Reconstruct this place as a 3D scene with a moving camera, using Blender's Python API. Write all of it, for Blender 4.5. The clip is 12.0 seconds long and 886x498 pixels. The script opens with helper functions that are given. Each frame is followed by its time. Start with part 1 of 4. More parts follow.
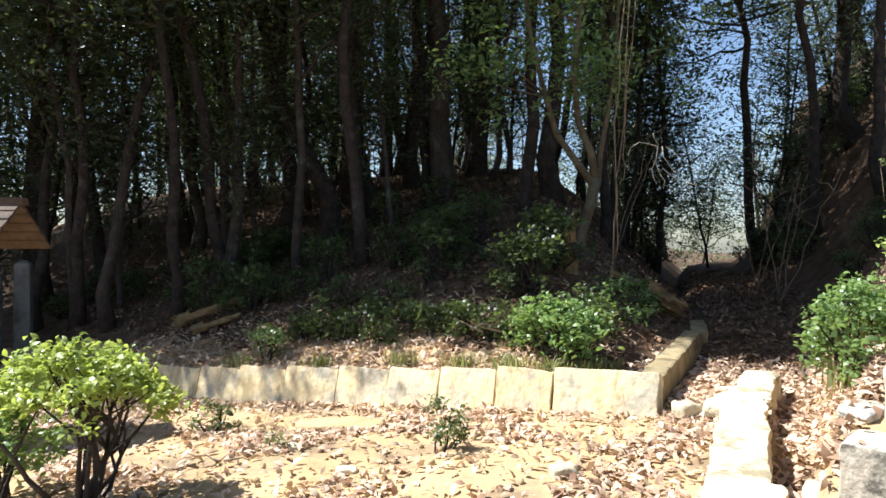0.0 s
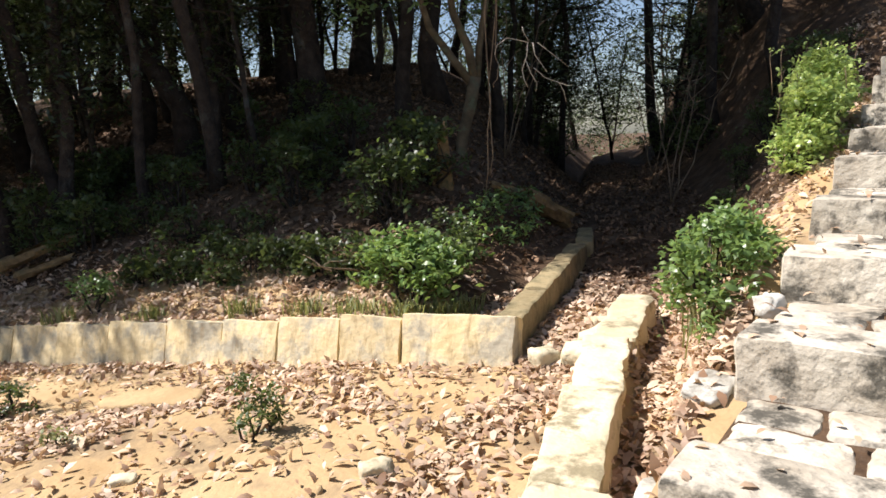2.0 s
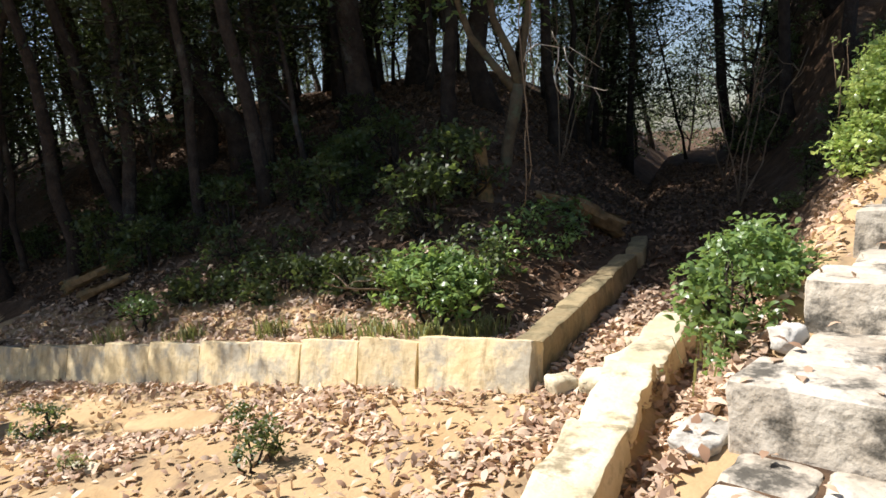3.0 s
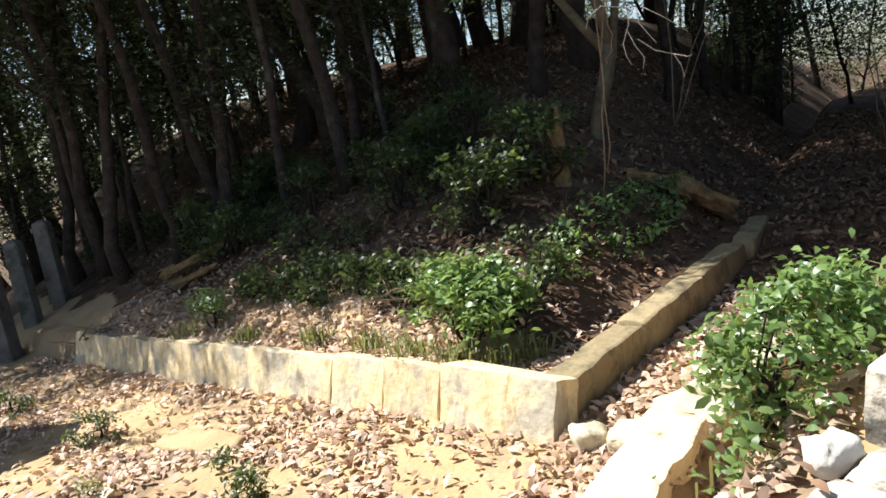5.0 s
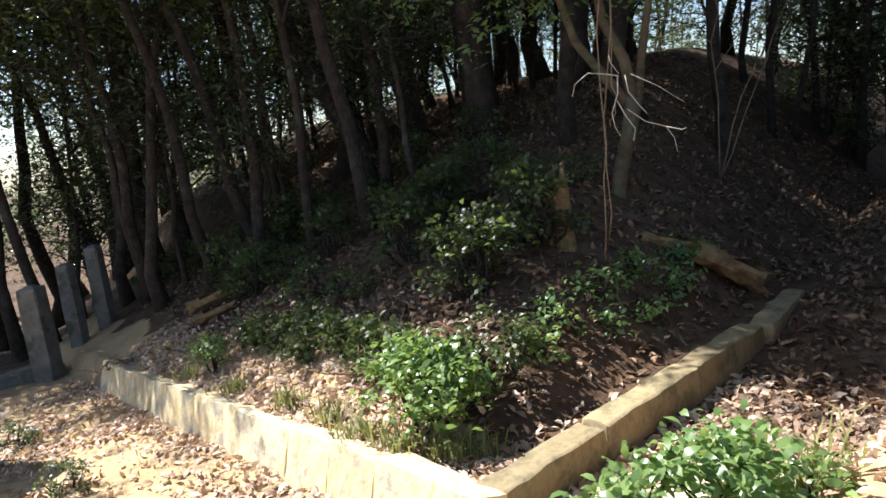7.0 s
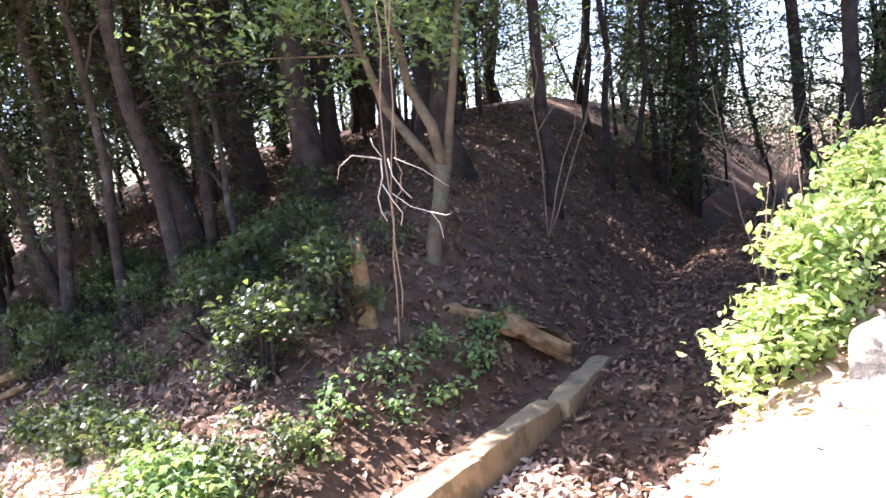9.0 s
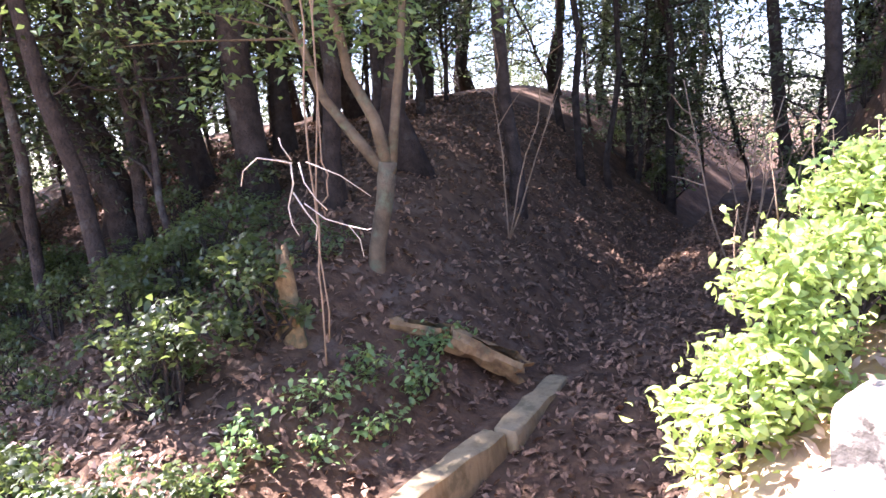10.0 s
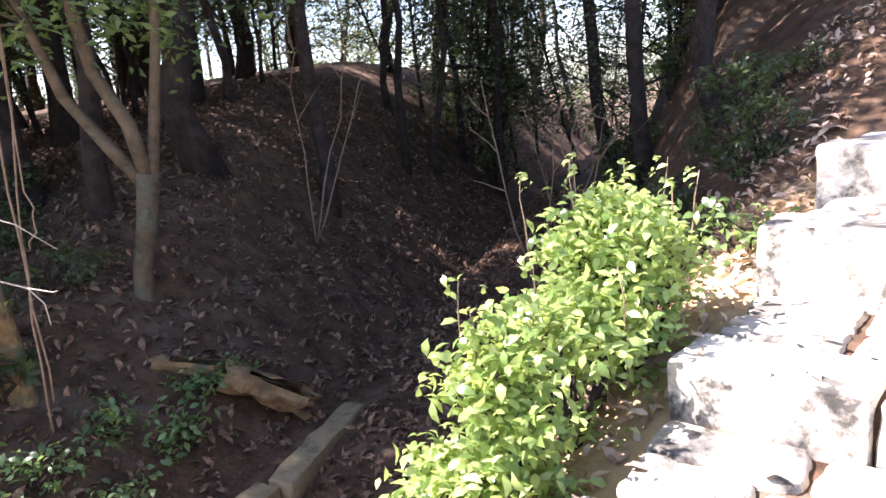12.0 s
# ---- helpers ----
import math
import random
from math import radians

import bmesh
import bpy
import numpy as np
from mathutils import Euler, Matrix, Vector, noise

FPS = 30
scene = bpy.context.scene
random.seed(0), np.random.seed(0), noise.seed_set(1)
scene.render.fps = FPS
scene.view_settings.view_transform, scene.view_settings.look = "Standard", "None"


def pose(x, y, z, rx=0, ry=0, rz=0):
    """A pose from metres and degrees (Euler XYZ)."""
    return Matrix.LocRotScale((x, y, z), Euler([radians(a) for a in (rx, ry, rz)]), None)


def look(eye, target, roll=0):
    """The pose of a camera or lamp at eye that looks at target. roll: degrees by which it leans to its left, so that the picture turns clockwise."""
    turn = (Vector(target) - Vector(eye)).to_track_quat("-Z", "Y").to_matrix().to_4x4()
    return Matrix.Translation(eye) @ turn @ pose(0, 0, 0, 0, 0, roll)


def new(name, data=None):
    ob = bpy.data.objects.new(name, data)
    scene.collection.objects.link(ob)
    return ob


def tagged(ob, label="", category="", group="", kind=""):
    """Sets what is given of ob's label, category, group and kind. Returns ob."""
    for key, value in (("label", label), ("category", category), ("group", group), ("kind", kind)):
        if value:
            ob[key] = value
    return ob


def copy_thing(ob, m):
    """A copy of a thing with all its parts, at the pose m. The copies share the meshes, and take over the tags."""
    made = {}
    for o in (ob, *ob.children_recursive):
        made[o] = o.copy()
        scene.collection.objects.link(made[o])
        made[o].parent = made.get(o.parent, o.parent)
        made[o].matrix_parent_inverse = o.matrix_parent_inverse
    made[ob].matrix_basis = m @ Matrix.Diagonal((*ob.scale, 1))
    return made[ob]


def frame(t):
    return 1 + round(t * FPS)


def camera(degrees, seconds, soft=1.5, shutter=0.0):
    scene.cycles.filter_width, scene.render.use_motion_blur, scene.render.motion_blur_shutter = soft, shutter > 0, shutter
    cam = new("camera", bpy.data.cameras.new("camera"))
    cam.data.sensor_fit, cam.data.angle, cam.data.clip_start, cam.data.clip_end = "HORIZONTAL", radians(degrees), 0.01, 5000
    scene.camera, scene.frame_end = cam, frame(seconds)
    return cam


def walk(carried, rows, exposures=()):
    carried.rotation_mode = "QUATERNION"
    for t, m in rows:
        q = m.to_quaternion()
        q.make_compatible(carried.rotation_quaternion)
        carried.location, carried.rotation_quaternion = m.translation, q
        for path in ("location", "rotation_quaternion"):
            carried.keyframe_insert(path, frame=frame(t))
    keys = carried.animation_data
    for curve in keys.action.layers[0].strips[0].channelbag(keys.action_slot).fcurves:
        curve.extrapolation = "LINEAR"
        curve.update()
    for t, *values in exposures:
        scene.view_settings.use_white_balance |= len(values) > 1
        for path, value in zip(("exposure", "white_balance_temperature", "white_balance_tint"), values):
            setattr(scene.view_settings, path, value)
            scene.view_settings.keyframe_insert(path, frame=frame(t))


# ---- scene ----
cam = camera(66.9, 12.0, soft=1.6)
METRES, EYE, TILT, LEAN, TURN = 7.0, 1.3125, 0.0, 0.0, 0.0
ROWS = [
    (0.0, 0.0, 0.0, 0.0, 0.0, 0.0, 0.0),
    (0.5, 0.021, 0.0402, 0.014, -6.05, -5.38, -1.01),
    (1.0, 0.0551, 0.0542, 0.0213, -3.34, -5.08, 0.59),
    (1.5, 0.0863, 0.0977, 0.0181, -4.32, -5.37, 1.68),
    (2.0, 0.1094, 0.1227, 0.0373, -6.37, -9.38, 2.72),
    (2.5, 0.1517, 0.1334, 0.0477, -0.93, -8.47, 4.42),
    (2.7, 0.1637, 0.1404, 0.0435, -0.44, -8.54, 4.65),
    (4.3, 0.2674, 0.1999, 0.0646, 9.52, -8.52, 7.02),
    (4.5, 0.275, 0.2241, 0.0646, 9.95, -8.72, 7.04),
    (5.0, 0.2998, 0.2565, 0.0785, 13.34, -11.51, 8.12),
    (5.5, 0.3419, 0.2592, 0.0898, 16.61, -12.19, 8.74),
    (6.0, 0.3605, 0.2804, 0.0892, 19.84, -11.73, 7.33),
    (6.5, 0.3749, 0.3286, 0.1074, 21.96, -10.64, 7.14),
    (7.0, 0.4127, 0.3395, 0.1179, 21.32, -9.32, 6.79),
    (7.5, 0.4472, 0.3501, 0.1263, 15.54, -9.33, 5.5),
    (7.7, 0.4589, 0.3617, 0.1246, 12.66, -9.56, 4.73),
    (9.3, 0.5414, 0.4497, 0.1541, 13.03, -7.26, 6.94),
    (9.5, 0.5465, 0.4679, 0.1507, 12.58, -7.22, 6.48),
    (10.0, 0.559, 0.5303, 0.162, 11.41, -9.04, 6.02),
    (10.5, 0.5881, 0.5473, 0.1724, 6.92, -11.43, 6.4),
    (11.0, 0.6144, 0.5617, 0.1815, 9.24, -10.21, 7.68),
    (11.5, 0.6332, 0.6061, 0.1851, 6.48, -9.34, 7.24),
    (12.0, 0.6478, 0.6242, 0.1986, -0.19, -13.06, 5.66),
]
EXPOSURES = [(0.0, 1.4, 5950, 10), (2.0, 0.93, 6350, 14), (2.7, 0.93, 6350, 14), (4.5, 1.18, 6200, 11), (6.0, 1.25, 6100, 11), (7.0, 1.5, 6050, 12), (7.5, 2.25, 5900, 16), (9.3, 3.4, 5850, 34), (10.5, 3.55, 5850, 38), (12.0, 2.7, 6000, 28)]
walk(cam, [(t, pose(0, 0, EYE, TILT, LEAN, TURN) @ pose(METRES * x, METRES * y, METRES * z, 90 + pitch, roll, yaw)) for t, x, y, z, yaw, pitch, roll in ROWS], EXPOSURES)

# ---- world, sun ----
SUN_AZ, SUN_EL = 172.0, 53.0   # degrees: direction towards the sun, counted from +x towards +y
world = bpy.data.worlds.new("sky")
scene.world = world
world.use_nodes = True
wn = world.node_tree
wn.nodes.clear()
sky = wn.nodes.new("ShaderNodeTexSky")
sky.sky_type = 'NISHITA'
sky.sun_disc = False
sky.sun_elevation = radians(SUN_EL)
sky.sun_rotation = radians(90 - SUN_AZ)
bg = wn.nodes.new("ShaderNodeBackground")
bg.inputs["Strength"].default_value = 0.07
wo = wn.nodes.new("ShaderNodeOutputWorld")
wn.links.new(sky.outputs[0], bg.inputs["Color"])
wn.links.new(bg.outputs[0], wo.inputs["Surface"])
sun_data = bpy.data.lights.new("sun", 'SUN')
sun_data.energy, sun_data.angle, sun_data.color = 5.0, radians(0.53), (1.0, 0.96, 0.90)
sun = new("sun", sun_data)
_sd = Vector((math.cos(radians(SUN_AZ)) * math.cos(radians(SUN_EL)), math.sin(radians(SUN_AZ)) * math.cos(radians(SUN_EL)), math.sin(radians(SUN_EL))))
sun.matrix_world = look(_sd * 40, (0, 0, 0))


# ---- materials ----
def rgb(c):
    return (c[0], c[1], c[2], 1.0)


def surface(name, a, b, scale=6.0, detail=6.0, rough=0.9, bump=0.3, bump_scale=40.0, spots=None, spot_scale=2.0, spot_amount=0.5, island=0.0, per_object=0.0, streak=None, bump_dist=0.02):
    """Two colours mixed by noise, an optional third in patches, fine relief, and optional variation by piece."""
    m = bpy.data.materials.new(name)
    m.use_nodes = True
    t = m.node_tree
    bsdf = t.nodes["Principled BSDF"]
    bsdf.inputs["Roughness"].default_value = rough
    bsdf.inputs["Specular IOR Level"].default_value = 0.3
    co = t.nodes.new("ShaderNodeNewGeometry")
    n1 = t.nodes.new("ShaderNodeTexNoise")
    n1.inputs["Scale"].default_value, n1.inputs["Detail"].default_value = scale, detail
    n1.inputs["Roughness"].default_value = 0.65
    t.links.new(co.outputs["Position"], n1.inputs["Vector"])
    ramp = t.nodes.new("ShaderNodeValToRGB")
    ramp.color_ramp.elements[0].position, ramp.color_ramp.elements[1].position = 0.34, 0.66
    ramp.color_ramp.elements[0].color, ramp.color_ramp.elements[1].color = rgb(a), rgb(b)
    t.links.new(n1.outputs["Fac"], ramp.inputs["Fac"])
    col = ramp.outputs["Color"]

    def mix(c1, c2, fac):
        mx = t.nodes.new("ShaderNodeMix")
        mx.data_type = 'RGBA'
        t.links.new(c1, mx.inputs[6])
        if isinstance(c2, tuple):
            mx.inputs[7].default_value = rgb(c2)
        else:
            t.links.new(c2, mx.inputs[7])
        t.links.new(fac, mx.inputs[0])
        return mx.outputs[2]

    def noise_fac(sc, lo, hi, stretch=None, amount=1.0):
        src = co.outputs["Position"]
        if stretch:
            mp = t.nodes.new("ShaderNodeMapping")
            mp.inputs["Scale"].default_value = stretch
            t.links.new(src, mp.inputs["Vector"])
            src = mp.outputs[0]
        n = t.nodes.new("ShaderNodeTexNoise")
        n.inputs["Scale"].default_value, n.inputs["Detail"].default_value = sc, 5
        n.inputs["Roughness"].default_value = 0.7
        t.links.new(src, n.inputs["Vector"])
        r = t.nodes.new("ShaderNodeMapRange")
        r.inputs["From Min"].default_value, r.inputs["From Max"].default_value = lo, hi
        r.inputs["To Max"].default_value = amount
        t.links.new(n.outputs["Fac"], r.inputs["Value"])
        return r.outputs[0]

    if spots:
        col = mix(col, spots, noise_fac(spot_scale, 0.62 - spot_amount * 0.25, 0.72 - spot_amount * 0.2))
    if streak:
        col = mix(col, streak, noise_fac(7.0, 0.5, 0.75, (2.2, 2.2, 0.25), 0.75))
    for amount, source in ((island, co.outputs["Random Per Island"]), (per_object, None)):
        if not amount:
            continue
        if source is None:
            oi = t.nodes.new("ShaderNodeObjectInfo")
            source = oi.outputs["Random"]
        r = t.nodes.new("ShaderNodeMapRange")
        r.inputs["To Min"].default_value, r.inputs["To Max"].default_value = 1 - amount, 1 + amount
        t.links.new(source, r.inputs["Value"])
        hs = t.nodes.new("ShaderNodeHueSaturation")
        t.links.new(r.outputs[0], hs.inputs["Value"])
        t.links.new(col, hs.inputs["Color"])
        col = hs.outputs["Color"]
    t.links.new(col, bsdf.inputs["Base Color"])
    n2 = t.nodes.new("ShaderNodeTexNoise")
    n2.inputs["Scale"].default_value, n2.inputs["Detail"].default_value = bump_scale, 6
    t.links.new(co.outputs["Position"], n2.inputs["Vector"])
    bp = t.nodes.new("ShaderNodeBump")
    bp.inputs["Strength"].default_value, bp.inputs["Distance"].default_value = bump, bump_dist
    t.links.new(n2.outputs["Fac"], bp.inputs["Height"])
    t.links.new(bp.outputs[0], bsdf.inputs["Normal"])
    return m


def leaf_material(name, a, b, through_colour, gloss=0.45, mixing=0.4):
    """Leaves: colour by leaf, a waxy face, light that passes through."""
    m = bpy.data.materials.new(name)
    m.use_nodes = True
    t = m.node_tree
    bsdf = t.nodes["Principled BSDF"]
    out = t.nodes["Material Output"]
    geo = t.nodes.new("ShaderNodeNewGeometry")
    ramp = t.nodes.new("ShaderNodeValToRGB")
    ramp.color_ramp.elements[0].color, ramp.color_ramp.elements[1].color = rgb(a), rgb(b)
    t.links.new(geo.outputs["Random Per Island"], ramp.inputs["Fac"])
    n = t.nodes.new("ShaderNodeTexNoise")
    n.inputs["Scale"].default_value = 1.7
    t.links.new(geo.outputs["Position"], n.inputs["Vector"])
    hs = t.nodes.new("ShaderNodeHueSaturation")
    r = t.nodes.new("ShaderNodeMapRange")
    r.inputs["From Min"].default_value, r.inputs["From Max"].default_value = 0.3, 0.7
    r.inputs["To Min"].default_value, r.inputs["To Max"].default_value = 0.7, 1.25
    t.links.new(n.outputs["Fac"], r.inputs["Value"])
    t.links.new(r.outputs[0], hs.inputs["Value"])
    t.links.new(ramp.outputs["Color"], hs.inputs["Color"])
    t.links.new(hs.outputs["Color"], bsdf.inputs["Base Color"])
    bsdf.inputs["Roughness"].default_value = gloss
    tr = t.nodes.new("ShaderNodeBsdfTranslucent")
    tr.inputs["Color"].default_value = rgb(through_colour)
    ms = t.nodes.new("ShaderNodeMixShader")
    ms.inputs[0].default_value = mixing
    t.links.new(bsdf.outputs[0], ms.inputs[1])
    t.links.new(tr.outputs[0], ms.inputs[2])
    t.links.new(ms.outputs[0], out.inputs["Surface"])
    return m


M_EARTH = surface("sandy_earth", (0.34, 0.225, 0.108), (0.48, 0.345, 0.185), 1.6, 8, 0.95, 0.5, 30, (0.20, 0.14, 0.08), 0.8, 0.5)
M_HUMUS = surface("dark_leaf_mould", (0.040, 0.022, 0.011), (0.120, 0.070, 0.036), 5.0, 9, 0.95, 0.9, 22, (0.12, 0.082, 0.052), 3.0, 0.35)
M_SAND = surface("yellow_sandstone", (0.60, 0.465, 0.245), (0.71, 0.60, 0.385), 3.0, 8, 0.9, 0.6, 16, (0.38, 0.34, 0.25), 3.0, 0.6, per_object=0.12, streak=(0.24, 0.165, 0.07))
# darker M_SAND for the side run: stains, plus its shade put into the colour
M_SIDE = surface("stained_shaded_sandstone", (0.25, 0.190, 0.098), (0.39, 0.315, 0.175), 3.0, 8, 0.92, 0.5, 16, (0.17, 0.14, 0.075), 3.0, 0.6, per_object=0.12, streak=(0.16, 0.115, 0.05))
M_GREY = surface("weathered_granite", (0.37, 0.315, 0.235), (0.60, 0.545, 0.44), 4.0, 9, 0.88, 0.9, 18, (0.10, 0.09, 0.07), 5.0, 0.5, per_object=0.18, bump_dist=0.02)
M_KERB = surface("worn_kerb_stone", (0.47, 0.40, 0.255), (0.62, 0.54, 0.38), 3.5, 8, 0.92, 0.5, 24, (0.24, 0.20, 0.12), 4.0, 0.45, per_object=0.1)
M_PALE = surface("pale_boulder", (0.38, 0.355, 0.30), (0.57, 0.54, 0.47), 4.0, 8, 0.9, 0.5, 22, (0.22, 0.20, 0.16), 5.0, 0.4, per_object=0.1)
M_POST = surface("dark_granite_post", (0.12, 0.11, 0.095), (0.21, 0.195, 0.165), 5.0, 8, 0.9, 0.4, 50, (0.08, 0.085, 0.06), 3.0, 0.4)
M_BARK = surface("dark_bark", (0.022, 0.016, 0.012), (0.062, 0.046, 0.034), 7.0, 8, 0.95, 0.9, 30, (0.085, 0.08, 0.065), 2.5, 0.2, per_object=0.25, bump_dist=0.03)
M_PALE_BARK = surface("pale_smooth_bark", (0.065, 0.047, 0.026), (0.16, 0.118, 0.068), 6.0, 8, 0.9, 0.5, 35, (0.11, 0.12, 0.07), 2.5, 0.35)
M_LOG = surface("rotten_log_wood", (0.12, 0.072, 0.032), (0.29, 0.19, 0.085), 9.0, 8, 0.95, 0.8, 30, (0.10, 0.10, 0.05), 3.0, 0.4)
M_TWIG = surface("bleached_twig", (0.34, 0.28, 0.21), (0.5, 0.44, 0.36), 14.0, 6, 0.9, 0.3, 50)
M_VINE = surface("brown_vine", (0.16, 0.11, 0.065), (0.27, 0.19, 0.12), 14.0, 6, 0.9, 0.3, 50)
M_ROOF = surface("weathered_roof_board", (0.055, 0.036, 0.024), (0.115, 0.08, 0.054), 9.0, 6, 0.85, 0.4, 40)
M_DEAD = leaf_material("dry_leaves", (0.26, 0.145, 0.08), (0.70, 0.53, 0.37), (0.50, 0.31, 0.15), 0.6, 0.15)
# darker twin of M_DEAD: tree shade on mound and far path, set in colour
M_DEAD_SHADE = surface("shade_dark_leaves", (0.085, 0.046, 0.025), (0.26, 0.160, 0.092), 30.0, 3, 0.8, 0.2, 60, island=0.5)
M_CANOPY = leaf_material("evergreen_tree_leaves", (0.028, 0.040, 0.015), (0.058, 0.075, 0.028), (0.13, 0.19, 0.04), 0.38, 0.25)
# paler than M_CANOPY: the distant woods' sunlight and haze are in the leaf colour
M_THICKET = leaf_material("sun_paled_thicket_leaves", (0.075, 0.100, 0.048), (0.165, 0.195, 0.105), (0.22, 0.28, 0.10), 0.4, 0.3)
M_BUSH = leaf_material("shrub_leaves", (0.075, 0.140, 0.042), (0.19, 0.27, 0.085), (0.30, 0.42, 0.09), 0.35, 0.35)
M_YELLOW = leaf_material("yellow_green_shrub_leaves", (0.15, 0.22, 0.045), (0.34, 0.40, 0.09), (0.50, 0.58, 0.10), 0.4, 0.4)
M_HEDGE = leaf_material("hedge_leaves", (0.09, 0.175, 0.042), (0.47, 0.56, 0.19), (0.62, 0.72, 0.19), 0.26, 0.38)
M_FERN = leaf_material("undergrowth_leaves", (0.040, 0.056, 0.018), (0.092, 0.118, 0.040), (0.20, 0.27, 0.06), 0.42, 0.35)
M_GRASS = leaf_material("dry_green_grass", (0.13, 0.17, 0.05), (0.34, 0.30, 0.13), (0.32, 0.34, 0.1), 0.5, 0.35)


# ---- builders ----
class Geo:
    """Vertices and faces gathered for one mesh."""

    def __init__(self):
        self.v, self.f = [], []

    def add(self, verts, faces):
        k = len(self.v)
        self.v.extend([tuple(p) for p in verts])
        self.f.extend([tuple(i + k for i in f) for f in faces])

    def mesh(self, name, material, smooth=True, sharp=None):
        me = bpy.data.meshes.new(name)
        me.from_pydata(self.v, [], self.f)
        me.materials.append(material)
        if smooth:
            me.polygons.foreach_set("use_smooth", [True] * len(me.polygons))
        me.update()
        if sharp:
            me.set_sharp_from_angle(angle=radians(sharp))
        return me


def part(name, geo, material, parent=None, label="", smooth=True, sharp=None):
    ob = new(name, geo.mesh(name, material, smooth, sharp))
    if parent is not None:
        ob.parent = parent
    if label:
        ob["label"] = label
    return ob


def thing(name, label, category, group="", kind="", at=None):
    ob = new(name)
    if at is not None:
        ob.matrix_world = at
    return tagged(ob, label, category, group, kind)


def tube(geo, pts, radii, sides=7, cap=True, wobble=0.0, seed=0):
    """A tapered limb along points."""
    pts = [Vector(p) for p in pts]
    verts, faces = [], []
    ref = Vector((0.31, 0.87, 0.12)).normalized()
    rnd = random.Random(seed)
    for i, p in enumerate(pts):
        d = (pts[min(i + 1, len(pts) - 1)] - pts[max(i - 1, 0)]).normalized()
        a = d.cross(ref)
        if a.length < 0.05:
            a = d.cross(Vector((1, 0, 0)))
        a.normalize()
        b = d.cross(a)
        for k in range(sides):
            w = 2 * math.pi * k / sides
            r = radii[i] * (1 + wobble * (rnd.random() - 0.5))
            verts.append(p + a * (math.cos(w) * r) + b * (math.sin(w) * r))
    for i in range(len(pts) - 1):
        for k in range(sides):
            k2 = (k + 1) % sides
            faces.append((i * sides + k, i * sides + k2, (i + 1) * sides + k2, (i + 1) * sides + k))
    if cap:
        faces.append(tuple(range(sides - 1, -1, -1)))
        faces.append(tuple(range((len(pts) - 1) * sides, len(pts) * sides)))
    geo.add(verts, faces)


def curvy(p0, p1, n, amount, rnd):
    """Points from p0 to p1 with a soft wander."""
    p0, p1 = Vector(p0), Vector(p1)
    out, off = [], Vector((0, 0, 0))
    for i in range(n + 1):
        t = i / n
        if 0 < i < n:
            off = off * 0.6 + Vector((rnd.gauss(0, 1), rnd.gauss(0, 1), rnd.gauss(0, 0.5))) * amount
        q = p0.lerp(p1, t) + (off if 0 < i < n else Vector((0, 0, 0)))
        out.append(q)
    return out


def leaves(geo, centres, size, rnd_seed, spread=0.35, aspect=0.42, up=0.5, detail=False):
    """One folded leaf at every centre: a diamond of two triangles, or six corners when seen close."""
    rs = np.random.RandomState(rnd_seed)
    c = np.asarray(centres, dtype=float)
    n = len(c)
    d = rs.normal(size=(n, 3))
    d[:, 2] *= 0.6
    d /= np.linalg.norm(d, axis=1)[:, None] + 1e-9
    nn = rs.normal(size=(n, 3)) * (1 - up)
    nn[:, 2] += up * 1.6
    s = np.cross(d, nn)
    s /= np.linalg.norm(s, axis=1)[:, None] + 1e-9
    nrm = np.cross(s, d)
    L = size * (1 + spread * rs.uniform(-1, 1, n))[:, None]
    w = L * aspect
    if not detail:
        p = np.stack([c - d * L * 0.5, c + s * w * 0.5 + nrm * w * 0.2, c + d * L * 0.5 - nrm * L * 0.12, c - s * w * 0.5 + nrm * w * 0.2], axis=1)
        base = np.arange(n)[:, None] * 4 + len(geo.v)
        tri = np.concatenate([base + np.array([0, 1, 2]), base + np.array([0, 2, 3])], axis=0)
    else:
        p = np.stack([c - d * L * 0.5, c - d * L * 0.12 + s * w * 0.5 + nrm * w * 0.22, c + d * L * 0.2 + s * w * 0.4 + nrm * w * 0.15, c + d * L * 0.5 - nrm * L * 0.15,
                      c + d * L * 0.2 - s * w * 0.4 + nrm * w * 0.15, c - d * L * 0.12 - s * w * 0.5 + nrm * w * 0.22], axis=1)
        base = np.arange(n)[:, None] * 6 + len(geo.v)
        tri = np.concatenate([base + np.array(q) for q in ([0, 1, 5], [1, 2, 5], [2, 4, 5], [2, 3, 4])], axis=0)
    geo.v.extend(map(tuple, p.reshape(-1, 3).tolist()))
    geo.f.extend(map(tuple, tri.tolist()))


